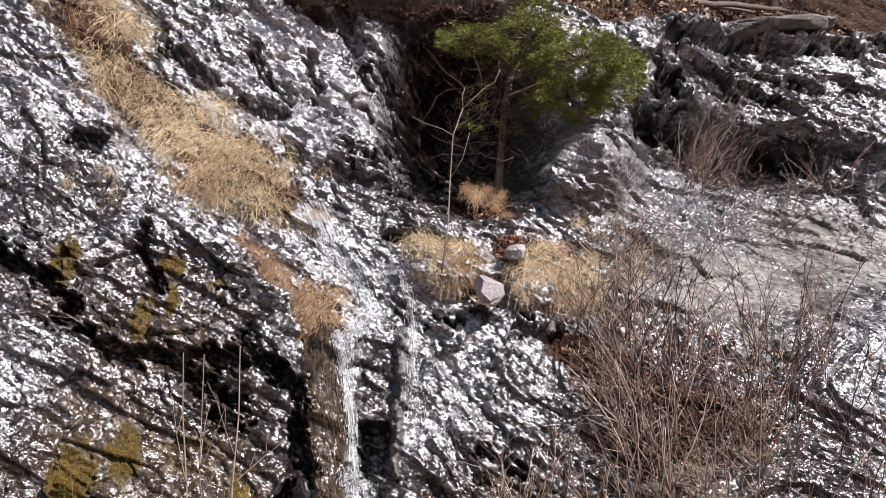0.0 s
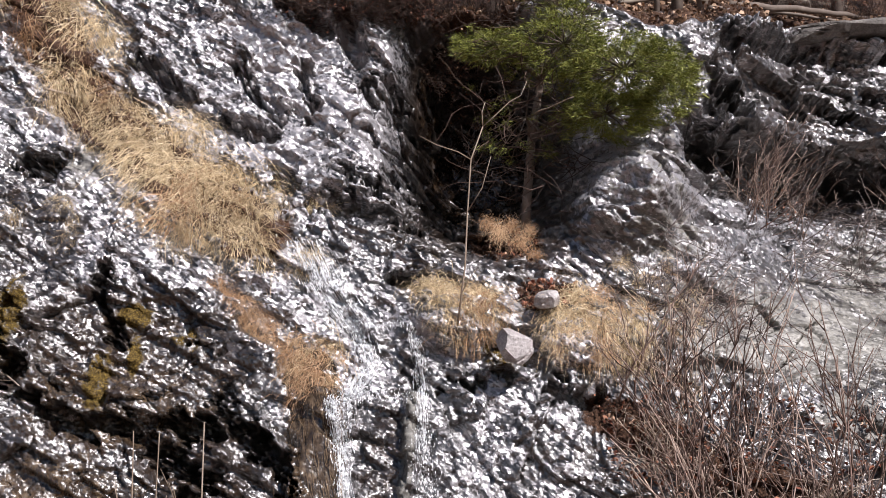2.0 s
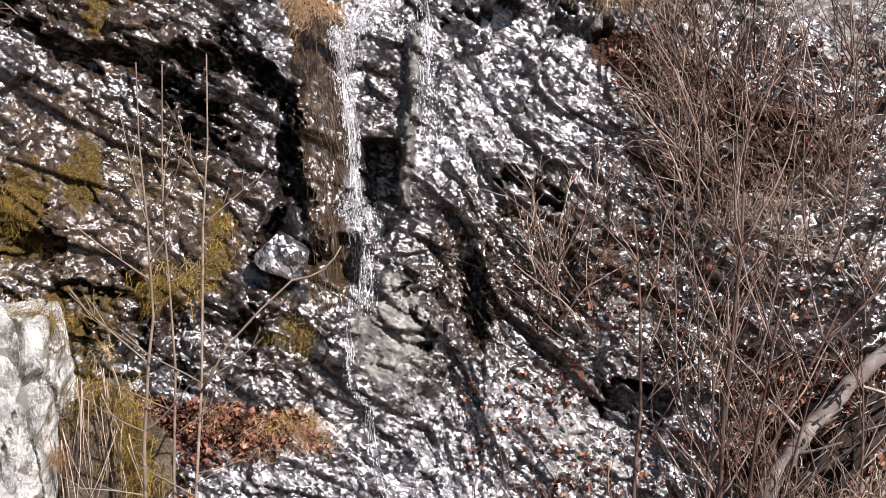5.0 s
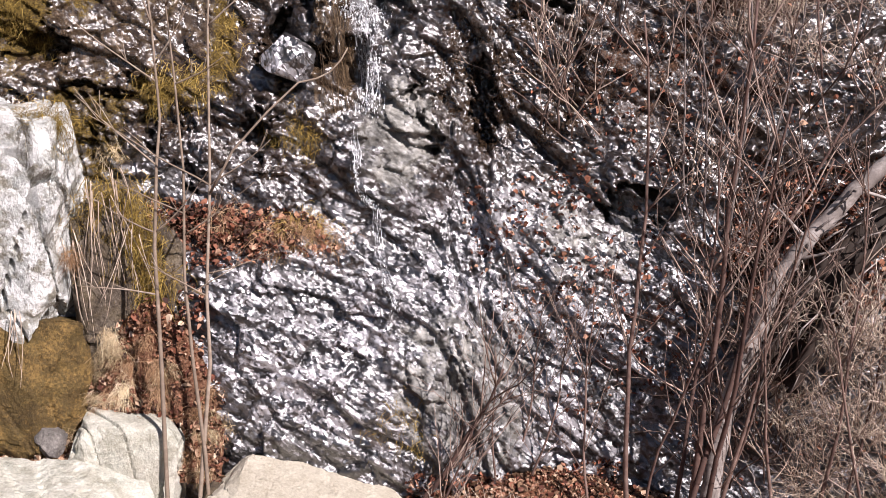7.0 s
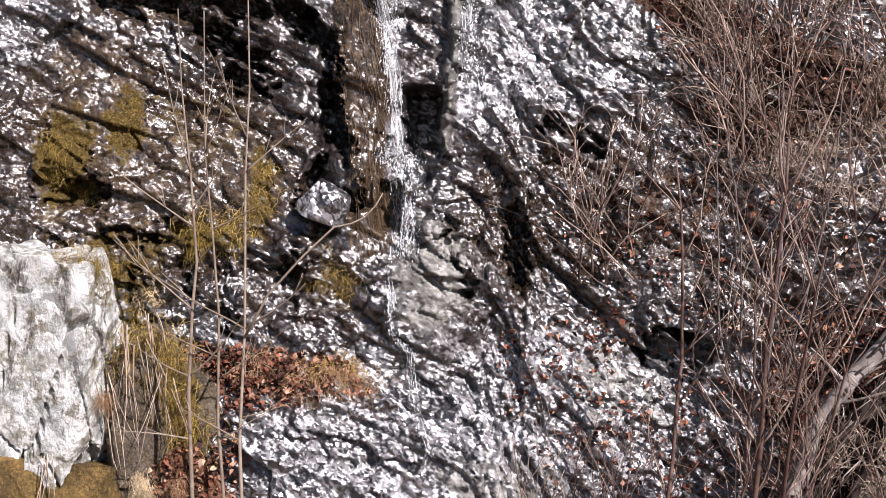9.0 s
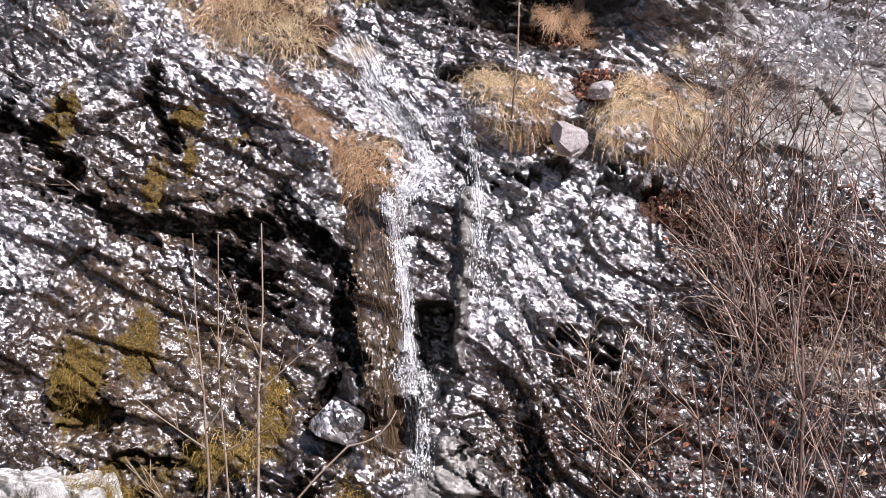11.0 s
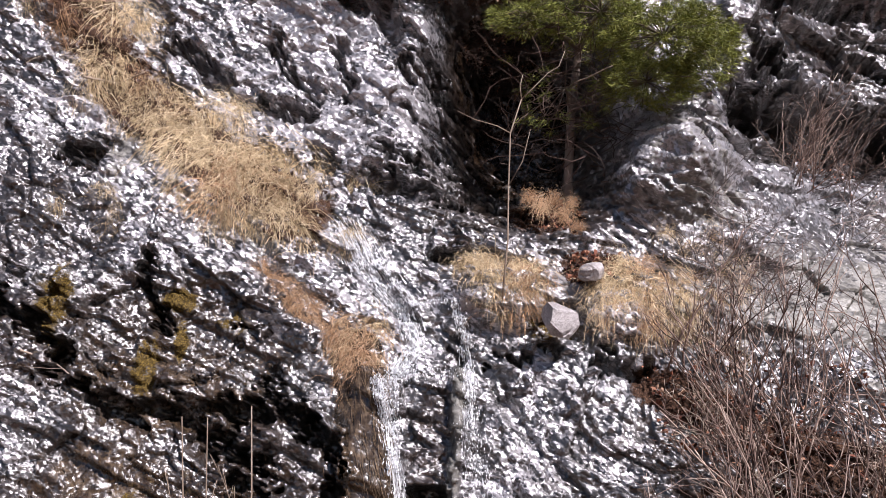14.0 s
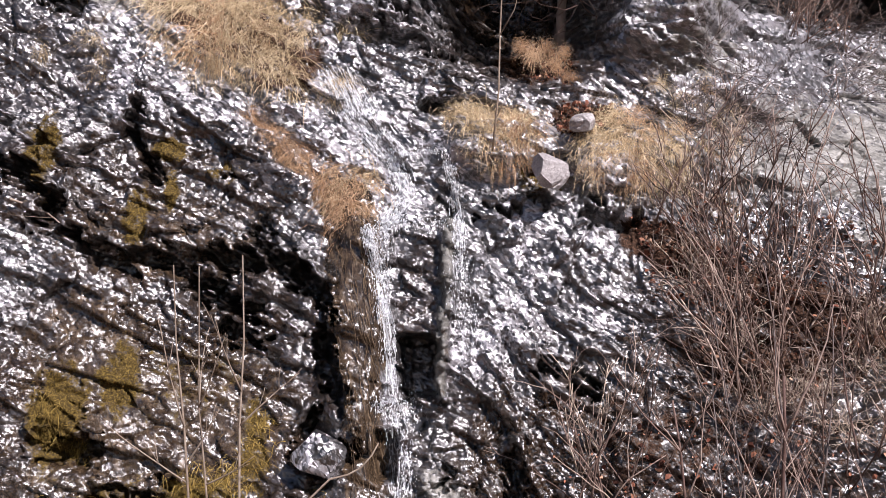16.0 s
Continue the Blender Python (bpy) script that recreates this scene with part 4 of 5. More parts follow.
used = set()
THICKET = [(1.55, 6.2), (2.4, 6.1), (3.4, 5.9), (4.7, 5.9), (4.9, 3.5), (4.7, 0.6), (1.3, 0.6), (0.3, 2.2), (0.15, 3.0), (0.7, 3.9), (0.95, 4.6), (1.6, 5.0), (1.45, 5.6)]
for x, z in fill(THICKET, 46, shrub_rng) + fill([(1.5, 6.3), (2.4, 6.2), (3.9, 5.4), (3.9, 4.6), (2.6, 5.0), (1.7, 5.7)], 8, shrub_rng):
    if x > 2.3 or z > 3.5 or shrub_rng.random() < 0.4:
        place(SHRUBS, used, x, z, shrub_rng.uniform(0.75, 1.2))
used_up, used = used, set()
for x, z in fill([(1.3, 7.6), (2.3, 8.0), (3.0, 8.7), (5.6, 9.0), (6.0, 7.9), (4.6, 6.4), (2.2, 6.8)], 17, shrub_rng):
    place(GREYS, used, x, z, shrub_rng.uniform(0.7, 1.2), 0.6)
used = set()
for x, z in fill([(2.6, 2.1), (3.2, 2.5), (4.6, 2.6), (4.6, 0.6), (2.3, 0.6), (2.3, 1.4)], 34, shrub_rng):
    ob = place(TANGLES, used, x, z, shrub_rng.uniform(0.6, 0.9), 0.2)
    ob.location.y -= shrub_rng.uniform(0.0, 0.4)
for x, z in fill([(2.9, 2.3), (4.4, 2.7), (4.4, 0.6), (2.7, 0.6)], 18, shrub_rng):
    ob = place(TANGLES, used, x, z, shrub_rng.uniform(0.6, 0.9), 0.2)
    ob.location.y -= shrub_rng.uniform(0.3, 0.7)
for x, z in fill([(1.6, 6.2), (3.6, 5.8), (3.8, 3.6), (2.6, 4.2), (1.3, 5.0)], 12, shrub_rng):
    place(TANGLES, used, x, z, shrub_rng.uniform(0.5, 0.8), 0.2)
used = set(range(4))
for x, z in fill([(2.6, 8.6), (5.5, 9.0), (5.5, 8.4), (2.6, 8.1)], 9, shrub_rng):
    place(SHRUBS, used_up, x, z, shrub_rng.uniform(0.6, 0.8), 0.7)
for x, z in ((-3.55, 11.3), (-3.3, 11.2), (-2.95, 11.15), (-3.1, 10.9)):
    place(GREYS, used, x, z, 0.6, -0.5)


for x, y in ((0.1, 9.2), (0.5, 9.35), (0.9, 9.25), (1.3, 9.3), (1.6, 9.1), (0.7, 9.0), (2.3, 9.1), (2.7, 9.0), (3.1, 8.9)):
    m = Matrix.LocRotScale((x, y, float(ground_height(np.array(x), np.array(y))) + 0.02), Euler((0.2, shrub_rng.gauss(0, 0.3), shrub_rng.uniform(-1, 1))), (shrub_rng.uniform(0.4, 0.65),) * 3)
    copy_thing(TANGLES[shrub_rng.randrange(4)], m)


# ---- tall stems of the thicket, rooted at the foot ----
def tall_shrub(x, y, z, stems, seed, mat, label, name="tall_shrub"):
    root = tagged(new(name), label, "shrub", "tall shrubs at the foot")
    root.matrix_world = pose(x, y, z)
    rng = random.Random(seed)
    for dx, lean, ln, r in stems:
        g = Geo()
        pts = bend(rng, (dx, rng.gauss(0, 0.04), -0.1), (lean, -0.04, 1), ln, 12, 0.065, 0.05)
        g.tube(pts, r, r * 0.3, 7)
        stem = part("stem", g, mat, root)
        for _ in range(13):
            g = Geo()
            i = rng.randint(3, 11)
            d = (pts[i] - pts[i - 1]).normalized() + Vector((rng.choice((-1, 1)) * rng.uniform(0.4, 0.9), rng.gauss(-0.1, 0.35), rng.uniform(0, 0.5)))
            tw = bend(rng, pts[i], d, rng.uniform(0.35, 1.0), 7, 0.10, 0.07)
            g.tube(tw, r * 0.32, r * 0.1, 4)
            for _ in range(3):
                j = rng.randint(2, 6)
                g.tube(bend(rng, tw[j], (tw[j] - tw[j - 1]).normalized() + Vector((rng.gauss(0, 0.6), rng.gauss(0, 0.4), rng.gauss(0.2, 0.4))), rng.uniform(0.15, 0.4), 4, 0.12, 0.05), r * 0.16, r * 0.07, 3)
            part("branch", g, M_TWIG, stem)
    return root


tall_shrub(1.91, 9.4, 0.45, [(0.0, 0.03, 3.9, 0.030), (0.02, 0.07, 4.6, 0.032), (0.14, 0.04, 4.0, 0.026), (-0.12, 0.14, 3.6, 0.022), (0.22, 0.16, 3.6, 0.020), (0.1, 0.35, 2.6, 0.014)], 301, M_STEM, "tall leafless shrub with several brown trunks from one root")
tall_shrub(1.52, 9.4, 0.45, [(0.0, -0.09, 4.4, 0.024), (0.05, 0.06, 3.2, 0.014), (-0.1, -0.5, 2.4, 0.014)], 302, M_STEM, "slender leafless shrub with two stems")
tall_shrub(-0.48, 9.3, 0.55, [(0.0, 0.95, 1.9, 0.026), (0.22, 0.60, 1.3, 0.016)], 303, M_STEM, "low dark shrub leaning over red leaves")
tall_shrub(0.55, 9.7, 0.8, [(0.0, 0.10, 1.8, 0.012), (0.1, 0.3, 1.6, 0.012), (-0.1, -0.2, 1.5, 0.010)], 304, M_STEM, "small leafless shrub before wet grey rock")
tall_shrub(2.9, 9.3, 0.6, [(0.0, 0.05, 3.2, 0.018), (0.2, 0.2, 2.8, 0.016), (-0.2, -0.15, 3.0, 0.016)], 305, M_STEM, "thin leafless shrub near the fallen log")
tall_shrub(3.6, 9.2, 0.8, [(0.0, -0.1, 3.0, 0.018), (0.2, 0.15, 2.8, 0.016), (-0.25, -0.3, 2.6, 0.014)], 306, M_STEM, "thin leafless shrub behind the fallen log")
tall_shrub(2.3, 10.2, 3.0, [(0.0, 0.1, 2.9, 0.014), (0.15, 0.25, 2.6, 0.012), (-0.2, -0.1, 2.7, 0.012), (-0.3, -0.2, 2.2, 0.010)], 307, M_GREY_TWIG, "thin leafless shrub high in the thicket")
tall_shrub(3.2, 10.4, 4.3, [(0.0, 0.1, 2.4, 0.012), (0.2, 0.25, 2.2, 0.010), (-0.2, -0.1, 2.2, 0.010)], 308, M_STEM, "thin leafless shrub high in the thicket")


# ---- three saplings before the wet rock ----
def sapling(x, y, pts, r, branches, seed, label):
    """A straight young trunk with paired branches. branches: height, reach sideways, rise."""
    root = tagged(new("sapling"), label, "sapling", "saplings before the fall")
    root.matrix_world = pose(x, y, pts[0][1])
    rng = random.Random(seed)
    line = [Vector((px - x, rng.gauss(0, 0.015), pz - pts[0][1])) for px, pz in pts]
    fine = []
    for a, b in zip(line, line[1:]):
        fine += [a.lerp(b, t / 5) for t in range(5)]
    fine.append(line[-1])
    g = Geo()
    g.tube(fine, r, r * 0.22, 8)
    part("trunk", g, M_SAPLING, root)
    top, low = fine[-1].z, fine[0].z
    for h, reach, rise in branches:
        at = min(fine, key=lambda p: abs(p.z + pts[0][1] - h))
        b = Geo()
        ln = math.hypot(reach, rise)
        tw = bend(rng, at, (reach, -rng.uniform(0.0, 0.25), rise), ln, 9, 0.035, 0.02)
        rr = r * 0.42
        b.tube(tw, rr, rr * 0.3, 5)
        limb = part("branch", b, M_SAPLING, root)
        for _ in range(3):
            j = rng.randint(3, 8)
            b = Geo()
            b.tube(bend(rng, tw[j], (reach * 0.6 + rng.gauss(0, 0.2), -0.1, rise * 0.7 + rng.uniform(0.1, 0.6)), ln * 0.28, 4, 0.06), rr * 0.5, rr * 0.22, 4)
            part("twig", b, M_SAPLING, limb)
    return root


sapling(-2.18, 9.4, [(-2.18, 0.40), (-2.21, 1.97), (-2.24, 2.87), (-2.20, 3.52), (-2.17, 3.87), (-2.21, 4.55), (-2.28, 5.18), (-2.30, 5.76)], 0.019,
        [(2.98, -0.49, 0.20), (3.0, 0.5, 0.35), (2.6, -0.6, 0.10), (4.55, -0.20, 0.84), (4.2, -0.67, 0.39), (4.3, 0.30, 0.40), (3.5, -0.6, 0.5)], 401, "slender pale-barked sapling with bare paired branches")
sapling(-1.84, 9.4, [(-1.84, 0.40), (-1.88, 1.22), (-1.96, 1.97), (-2.01, 2.65), (-2.00, 3.49), (-2.05, 4.13), (-2.10, 4.70), (-2.11, 5.75)], 0.018,
        [(4.7, 0.25, 0.48), (4.7, 0.05, 0.60), (4.1, 0.45, 0.15), (3.0, 0.6, 0.45), (3.1, -0.5, 0.35), (2.5, 0.45, 0.30)], 402, "slender pale-barked sapling forking near its top")
sapling(-1.97, 9.4, [(-1.97, 0.40), (-1.90, 1.22), (-1.83, 1.97), (-1.84, 2.52), (-1.81, 3.37), (-1.80, 4.56), (-1.76, 5.19), (-1.78, 5.83)], 0.020,
        [(3.33, -0.91, 0.54), (4.5, 0.46, 0.39), (3.33, 0.53, 0.39), (2.7, 0.5, 0.1), (2.55, -0.45, 0.3), (4.8, -0.21, 0.60)], 403, "straight pale-barked sapling with a long curved branch")
long_one = Geo()
long_one.tube([Vector((x, y, z)) - Vector((-1.97, 9.4, 0.40)) for x, y, z in ((-1.80, 9.4, 3.32), (-1.70, 9.38, 3.50), (-1.62, 9.35, 3.65), (-1.35, 9.3, 3.95), (-1.12, 9.3, 4.17), (-0.99, 9.3, 4.20), (-0.89, 9.3, 4.25), (-0.81, 9.3, 4.34), (-0.76, 9.3, 4.43))], 0.011, 0.005, 6)
part("branch", long_one, M_SAPLING, bpy.data.objects["sapling.002"])

# the small bare tree that grows from the grass beside the fall
rng = random.Random(44)
root = tagged(new("young_tree"), "small crooked bare tree rooted in dry grass", "tree")
root.matrix_world = pose(0.12, 11.10, 6.92)
g = Geo()
trunk_line = [Vector(p) for p in ((0, 0.2, -0.1), (0.04, 0.04, 0.25), (0.07, 0, 0.5), (0.08, 0, 0.75), (0.09, 0, 1.0), (0.12, 0, 1.5), (0.23, 0, 1.82))]
g.tube(trunk_line, 0.010, 0.006, 6)
part("trunk", g, M_SAPLING, root)
for start, line in ((6, [(0.34, -0.02, 1.92), (0.48, -0.05, 2.05), (0.58, -0.08, 2.10), (0.64, -0.08, 2.25)]), (6, [(0.22, -0.02, 1.95), (0.25, -0.02, 2.05)]), (5, [(0.0, -0.1, 1.54), (-0.2, -0.12, 1.60), (-0.36, -0.14, 1.68)]),
                    (4, [(0.22, -0.1, 1.2), (0.30, -0.1, 1.5)]), (1, [(0.10, 0.0, 0.36), (0.17, 0.0, 0.46)])):
    b = Geo()
    b.tube([trunk_line[start]] + [Vector(p) for p in line], 0.006, 0.0025, 5)
    part("branch", b, M_SAPLING, root)


# ---- the evergreen on its ledge ----
rng = random.Random(60)
ever = tagged(new("evergreen_tree"), "bushy green evergreen leaning out from a shaded ledge", "tree")
ever.matrix_world = pose(0.82, 12.35, 7.97)
trunk = [Vector(p) for p in ((0, 0.1, -0.2), (0.02, 0.0, 0.4), (0.06, -0.15, 1.0), (0.15, -0.3, 1.6), (0.25, -0.35, 2.2), (0.30, -0.35, 2.9), (0.32, -0.3, 3.6))]
g = Geo()
g.tube(trunk, 0.055, 0.02, 8)
part("trunk", g, M_TRUNK, ever)
MASSES = [((0.92, -0.85, 1.50), (0.60, 0.5, 0.36), 540), ((1.30, -0.75, 1.40), (0.38, 0.4, 0.34), 260), ((0.35, -0.75, 1.80), (0.55, 0.42, 0.26), 330), ((-0.35, -0.55, 1.86), (0.40, 0.3, 0.15), 130),
          ((0.30, -0.35, 2.75), (0.36, 0.4, 0.50), 260), ((0.45, -0.5, 2.15), (0.32, 0.3, 0.22), 80), ((0.75, -0.7, 1.10), (0.5, 0.35, 0.28), 220), ((0.0, -0.3, 1.2), (0.6, 0.3, 0.5), 80)]
crown = Geo()
for (cx, cy, cz), (rx, ry, rz), count in MASSES:
    c = Vector((cx, cy, cz))
    at = min(trunk, key=lambda p: abs(p.z - cz + 0.25))
    limbs = Geo()
    limbs.tube([at, at.lerp(c, 0.5) + Vector((0, 0, 0.06)), c], 0.035, 0.012, 5)
    for _ in range(count):
        d = Vector((rng.gauss(0, 1), rng.gauss(0, 1), rng.gauss(0, 1))).normalized() * rng.uniform(0.45, 1.12) ** 0.7
        p = c + Vector((d.x * rx, d.y * ry, d.z * rz))
        if noise.noise(p * 3.1) < -0.22:
            continue
        if rng.random() < 0.12:
            limbs.tube([c, c.lerp(p, 0.5) + Vector((0, 0, 0.03)), p], 0.010, 0.003, 3)
        out = (Vector((d.x, d.y - 0.4, d.z * 0.4 + 0.1))).normalized()
        for _ in range(34):
            way = (out + Vector((rng.gauss(0, 0.6), rng.gauss(0, 0.6), rng.gauss(-0.1, 0.4)))).normalized()
            pts = bend(rng, p + Vector((rng.gauss(0, 0.03), rng.gauss(0, 0.03), rng.gauss(0, 0.02))), way, rng.uniform(0.03, 0.075), 2, 0.2, -0.12)
            side = way.cross(Vector((rng.gauss(0, 1), rng.gauss(0, 1), rng.gauss(0, 1)))).normalized()
            crown.blade(pts, rng.uniform(0.005, 0.009), side)
    part("limb", limbs, M_TRUNK, ever)
part("crown", crown, M_NEEDLE, ever, "dense yellow-green needle sprays")["kind"] = "stuff"
# dead twigs, coloured near black to deepen the shade inside the tree
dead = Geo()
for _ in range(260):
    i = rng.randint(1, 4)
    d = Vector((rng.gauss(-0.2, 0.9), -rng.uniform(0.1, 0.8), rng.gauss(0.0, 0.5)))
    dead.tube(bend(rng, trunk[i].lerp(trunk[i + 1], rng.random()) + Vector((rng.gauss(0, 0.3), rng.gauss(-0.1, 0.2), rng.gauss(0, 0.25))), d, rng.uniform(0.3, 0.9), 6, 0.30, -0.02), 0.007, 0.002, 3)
part("deadwood", dead, M_SHADED_TWIG, ever, "thin dead twigs inside the tree, coloured dark as in shade")["kind"] = "stuff"
b = Geo()
b.tube(bend(rng, (0.05, -0.85, 1.05), (0.8, -0.2, 0.25), 0.42, 6, 0.10), 0.009, 0.004, 5)
part("bare_branch", b, M_SAPLING, ever, "pale bare branch sticking out")


# ---- woods on top of the cliff ----
def apron(x, s):
    """A place s metres back from the cliff's rim."""
    r = float(rim(np.array(float(x))))
    j = np.searchsorted(GV, r + s)
    i = np.searchsorted(GX, x)
    return Vector((XX[j, i], YY[j, i], ZZ[j, i]))


def far_tree(seed, height, r, lean):
    root = tagged(new("bare_tree"), "tall leafless tree with grey-brown bark on the cliff top", "tree", "woods on the cliff top")
    rng = random.Random(seed)
    pts = bend(rng, (0, 0, -0.3), (lean, 0, 1), height, 12, 0.025, 0.04)
    g = Geo()
    g.tube(pts, r, r * 0.25, 8)
    part("trunk", g, M_TRUNK, root)
    b = Geo()
    for _ in range(22):
        i = rng.randint(3, 11)
        d = Vector((rng.gauss(0, 1), rng.gauss(0, 1), rng.uniform(0.2, 1.0)))
        tw = bend(rng, pts[i], d, rng.uniform(0.6, 2.0), 5, 0.12, 0.06)
        b.tube(tw, r * 0.25, r * 0.06, 4)
        for _ in range(3):
            j = rng.randint(1, 5)
            b.tube(bend(rng, tw[j], d + Vector((rng.gauss(0, 0.8), rng.gauss(0, 0.8), rng.gauss(0.2, 0.4))), rng.uniform(0.3, 0.9), 4, 0.14), r * 0.10, r * 0.04, 3)
    part("crown", b, M_TRUNK, root)["kind"] = "stuff"
    return root


STOCK = [far_tree(500 + i, 8 + i, (0.07, 0.09, 0.05, 0.035, 0.11)[i], (0.02, -0.03, 0.06, -0.08, 0.01)[i]) for i in range(5)]
spots = [(2.58, 0.6, 0), (2.97, 0.8, 0), (0.55, 0.5, 1), (0.1, 0.9, 3), (2.35, 0.7, 3), (5.25, 1.6, 1), (4.45, 1.5, 4), (1.9, 1.0, 3), (-1.0, 0.8, 2), (4.9, 2.2, 3), (3.6, 2.4, 3), (1.4, 1.6, 2)]
first = set()
for x, s, i in spots:
    p = apron(x, s)
    m = Matrix.Translation(p) @ Euler((0, 0, rng.uniform(0, 6.28))).to_matrix().to_4x4()
    if i in first:
        copy_thing(STOCK[i], m)
    else:
        first.add(i)
        STOCK[i].matrix_world = m
for _ in range(60):
    y = rng.uniform(19, 52)
    x = rng.uniform(-0.5, 0.45) * y
    if x > 0.14 * y and rng.random() < 0.35:
        continue
    z = float(ground_height(np.array(x), np.array(y)))
    copy_thing(STOCK[rng.randrange(5)], Matrix.LocRotScale((x, y, z - 0.1), Euler((0, 0, rng.uniform(0, 6.28))), (rng.uniform(0.8, 1.4),) * 3))
far_green = tagged(new("far_evergreen"), "dark green conifer far back in the woods", "tree", "woods on the cliff top")
g = Geo()
g.tube([Vector((0, 0, -0.3)), Vector((0, 0, 6))], 0.12, 0.03, 6)
part("trunk", g, M_TRUNK, far_green)
g = Geo()
for _ in range(1500):
    h = rng.uniform(0.8, 6.2)
    a, r = rng.uniform(0, 6.28), (6.5 - h) * 0.30 * rng.uniform(0.2, 1) ** 0.6
    p = Vector((math.cos(a) * r, math.sin(a) * r, h))
    way = Vector((math.cos(a), math.sin(a), rng.gauss(-0.2, 0.3))).normalized()
    g.blade(bend(rng, p, way, rng.uniform(0.2, 0.4), 3, 0.2, -0.08), rng.uniform(0.05, 0.10), way.cross(Vector((rng.gauss(0, 1), rng.gauss(0, 1), 1))).normalized())
part("crown", g, M_FAR_NEEDLE, far_green)
for i, (x, y, s) in enumerate(((6.6, 24.0, 0.8), (9.4, 30.0, 1.1), (4.6, 26.0, 0.7), (1.2, 22.0, 0.7))):
    m = Matrix.LocRotScale((x, y, float(ground_height(np.array(x), np.array(y)))), Euler((0, 0, i)), (s,) * 3)
    if i:
        copy_thing(far_green, m)
    else:
        far_green.matrix_world = m

# brown brush along the rim, its bark darkened to paint in the shade
used = set()
RIM_BRUSH = []
for i in range(3):
    root = tagged(new("bare_shrub"), "leafless brush overhanging the rim, its brown darkened as in shade", "shrub", "brush along the rim")
    part("brush", shrub_mesh(560 + i, 60, 0.7, 0.7, 0.0, 0.005, 5, 0.16, 0.0, 0.3), M_SHADED_TWIG, root)["kind"] = "stuff"
    part("foliage", leafy(570 + i, 60, 0.35, 0.4), M_LEAF, root, "dark red dead leaves")["kind"] = "stuff"
    RIM_BRUSH.append(root)
for n_, (x, s) in enumerate([(-1.7, 0.15), (-1.35, 0.1), (-1.0, 0.2), (-0.7, 0.05), (-0.4, 0.15), (-0.1, 0.1), (0.2, 0.2), (0.5, 0.1), (0.8, 0.3), (-0.6, 0.5), (0.0, 0.6), (0.5, 0.8), (1.0, 0.8), (-1.2, 0.7),
                             (4.3, 1.3), (5.0, 1.6), (5.6, 1.2), (1.6, 0.9), (-2.0, 0.4), (-0.3, 1.2), (0.6, 1.5), (5.4, 2.0)]):
    m = Matrix.LocRotScale(apron(x, s), Euler((0.2, rng.gauss(0, 0.2), rng.uniform(-0.6, 0.6))), (rng.uniform(0.7, 1.1),) * 3)
    if n_ < 3:
        RIM_BRUSH[n_].matrix_world = m
    else:
        copy_thing(RIM_BRUSH[n_ % 3], m)


for n_ in range(30):
    x = -1.75 + 0.085 * n_ + rng.gauss(0, 0.05)
    z = float(rim(np.array(x))) - rng.uniform(0.05, 0.35) - 0.75 * max(0.0, rng.random() * (0.5 + x))
    copy_thing(RIM_BRUSH[n_ % 3], Matrix.LocRotScale(on_face(x, z, 0.02), Euler((1.2 + rng.gauss(0, 0.3), rng.gauss(0, 0.3), rng.uniform(-0.6, 0.6))), (rng.uniform(0.55, 0.9),) * 3))


# ---- logs ----
def log(name, pts, r0, r1, label, seed, mat=M_LOG, stubs=3):
    root = tagged(new(name), label, "log")
    rng = random.Random(seed)
    line = [Vector(p) for p in pts]
    root.matrix_world = Matrix.Translation(line[0])
    fine = []
    for a, b in zip(line, line[1:]):
        fine += [a.lerp(b, t / 6) - line[0] + Vector((rng.gauss(0, r0 * 0.12), rng.gauss(0, r0 * 0.12), rng.gauss(0, r0 * 0.12))) for t in range(6)]
    fine.append(line[-1] - line[0])
    g = Geo()
    g.tube(fine, r0, r1, 10)
    part("trunk", g, mat, root)
    for _ in range(stubs):
        i = rng.randint(2, len(fine) - 2)
        g = Geo()
        g.tube(bend(rng, fine[i], (rng.gauss(0, 1), -0.6, rng.gauss(0.3, 1)), rng.uniform(0.15, 0.5), 4, 0.1), r0 * 0.25, r0 * 0.08, 5)
        part("branch_stub", g, mat, root)
    for _ in range(14 if r0 > 0.05 else 0):
        strips = Geo()
        i = rng.randint(1, len(fine) - 4)
        off = Vector((rng.gauss(0, r0 * 0.5), -r0 * 0.9, rng.gauss(0, r0 * 0.5)))
        strips.tube([fine[i] + off, fine[i + 1] + off * 1.05, fine[i + 2] + off * 1.1 + Vector((0, -0.02, -0.03))], 0.012, 0.004, 4)
        part("bark_strip", strips, mat, root)
    return root


log("fallen_log", [(2.05, 9.4, 0.5), (2.22, 9.5, 1.62), (2.40, 9.5, 2.23), (2.54, 9.5, 2.69), (2.76, 9.5, 3.05), (3.15, 9.5, 3.50), (3.9, 9.6, 4.1)], 0.078, 0.06, "weathered grey fallen trunk with shaggy bark leaning in the thicket", 601, stubs=6)


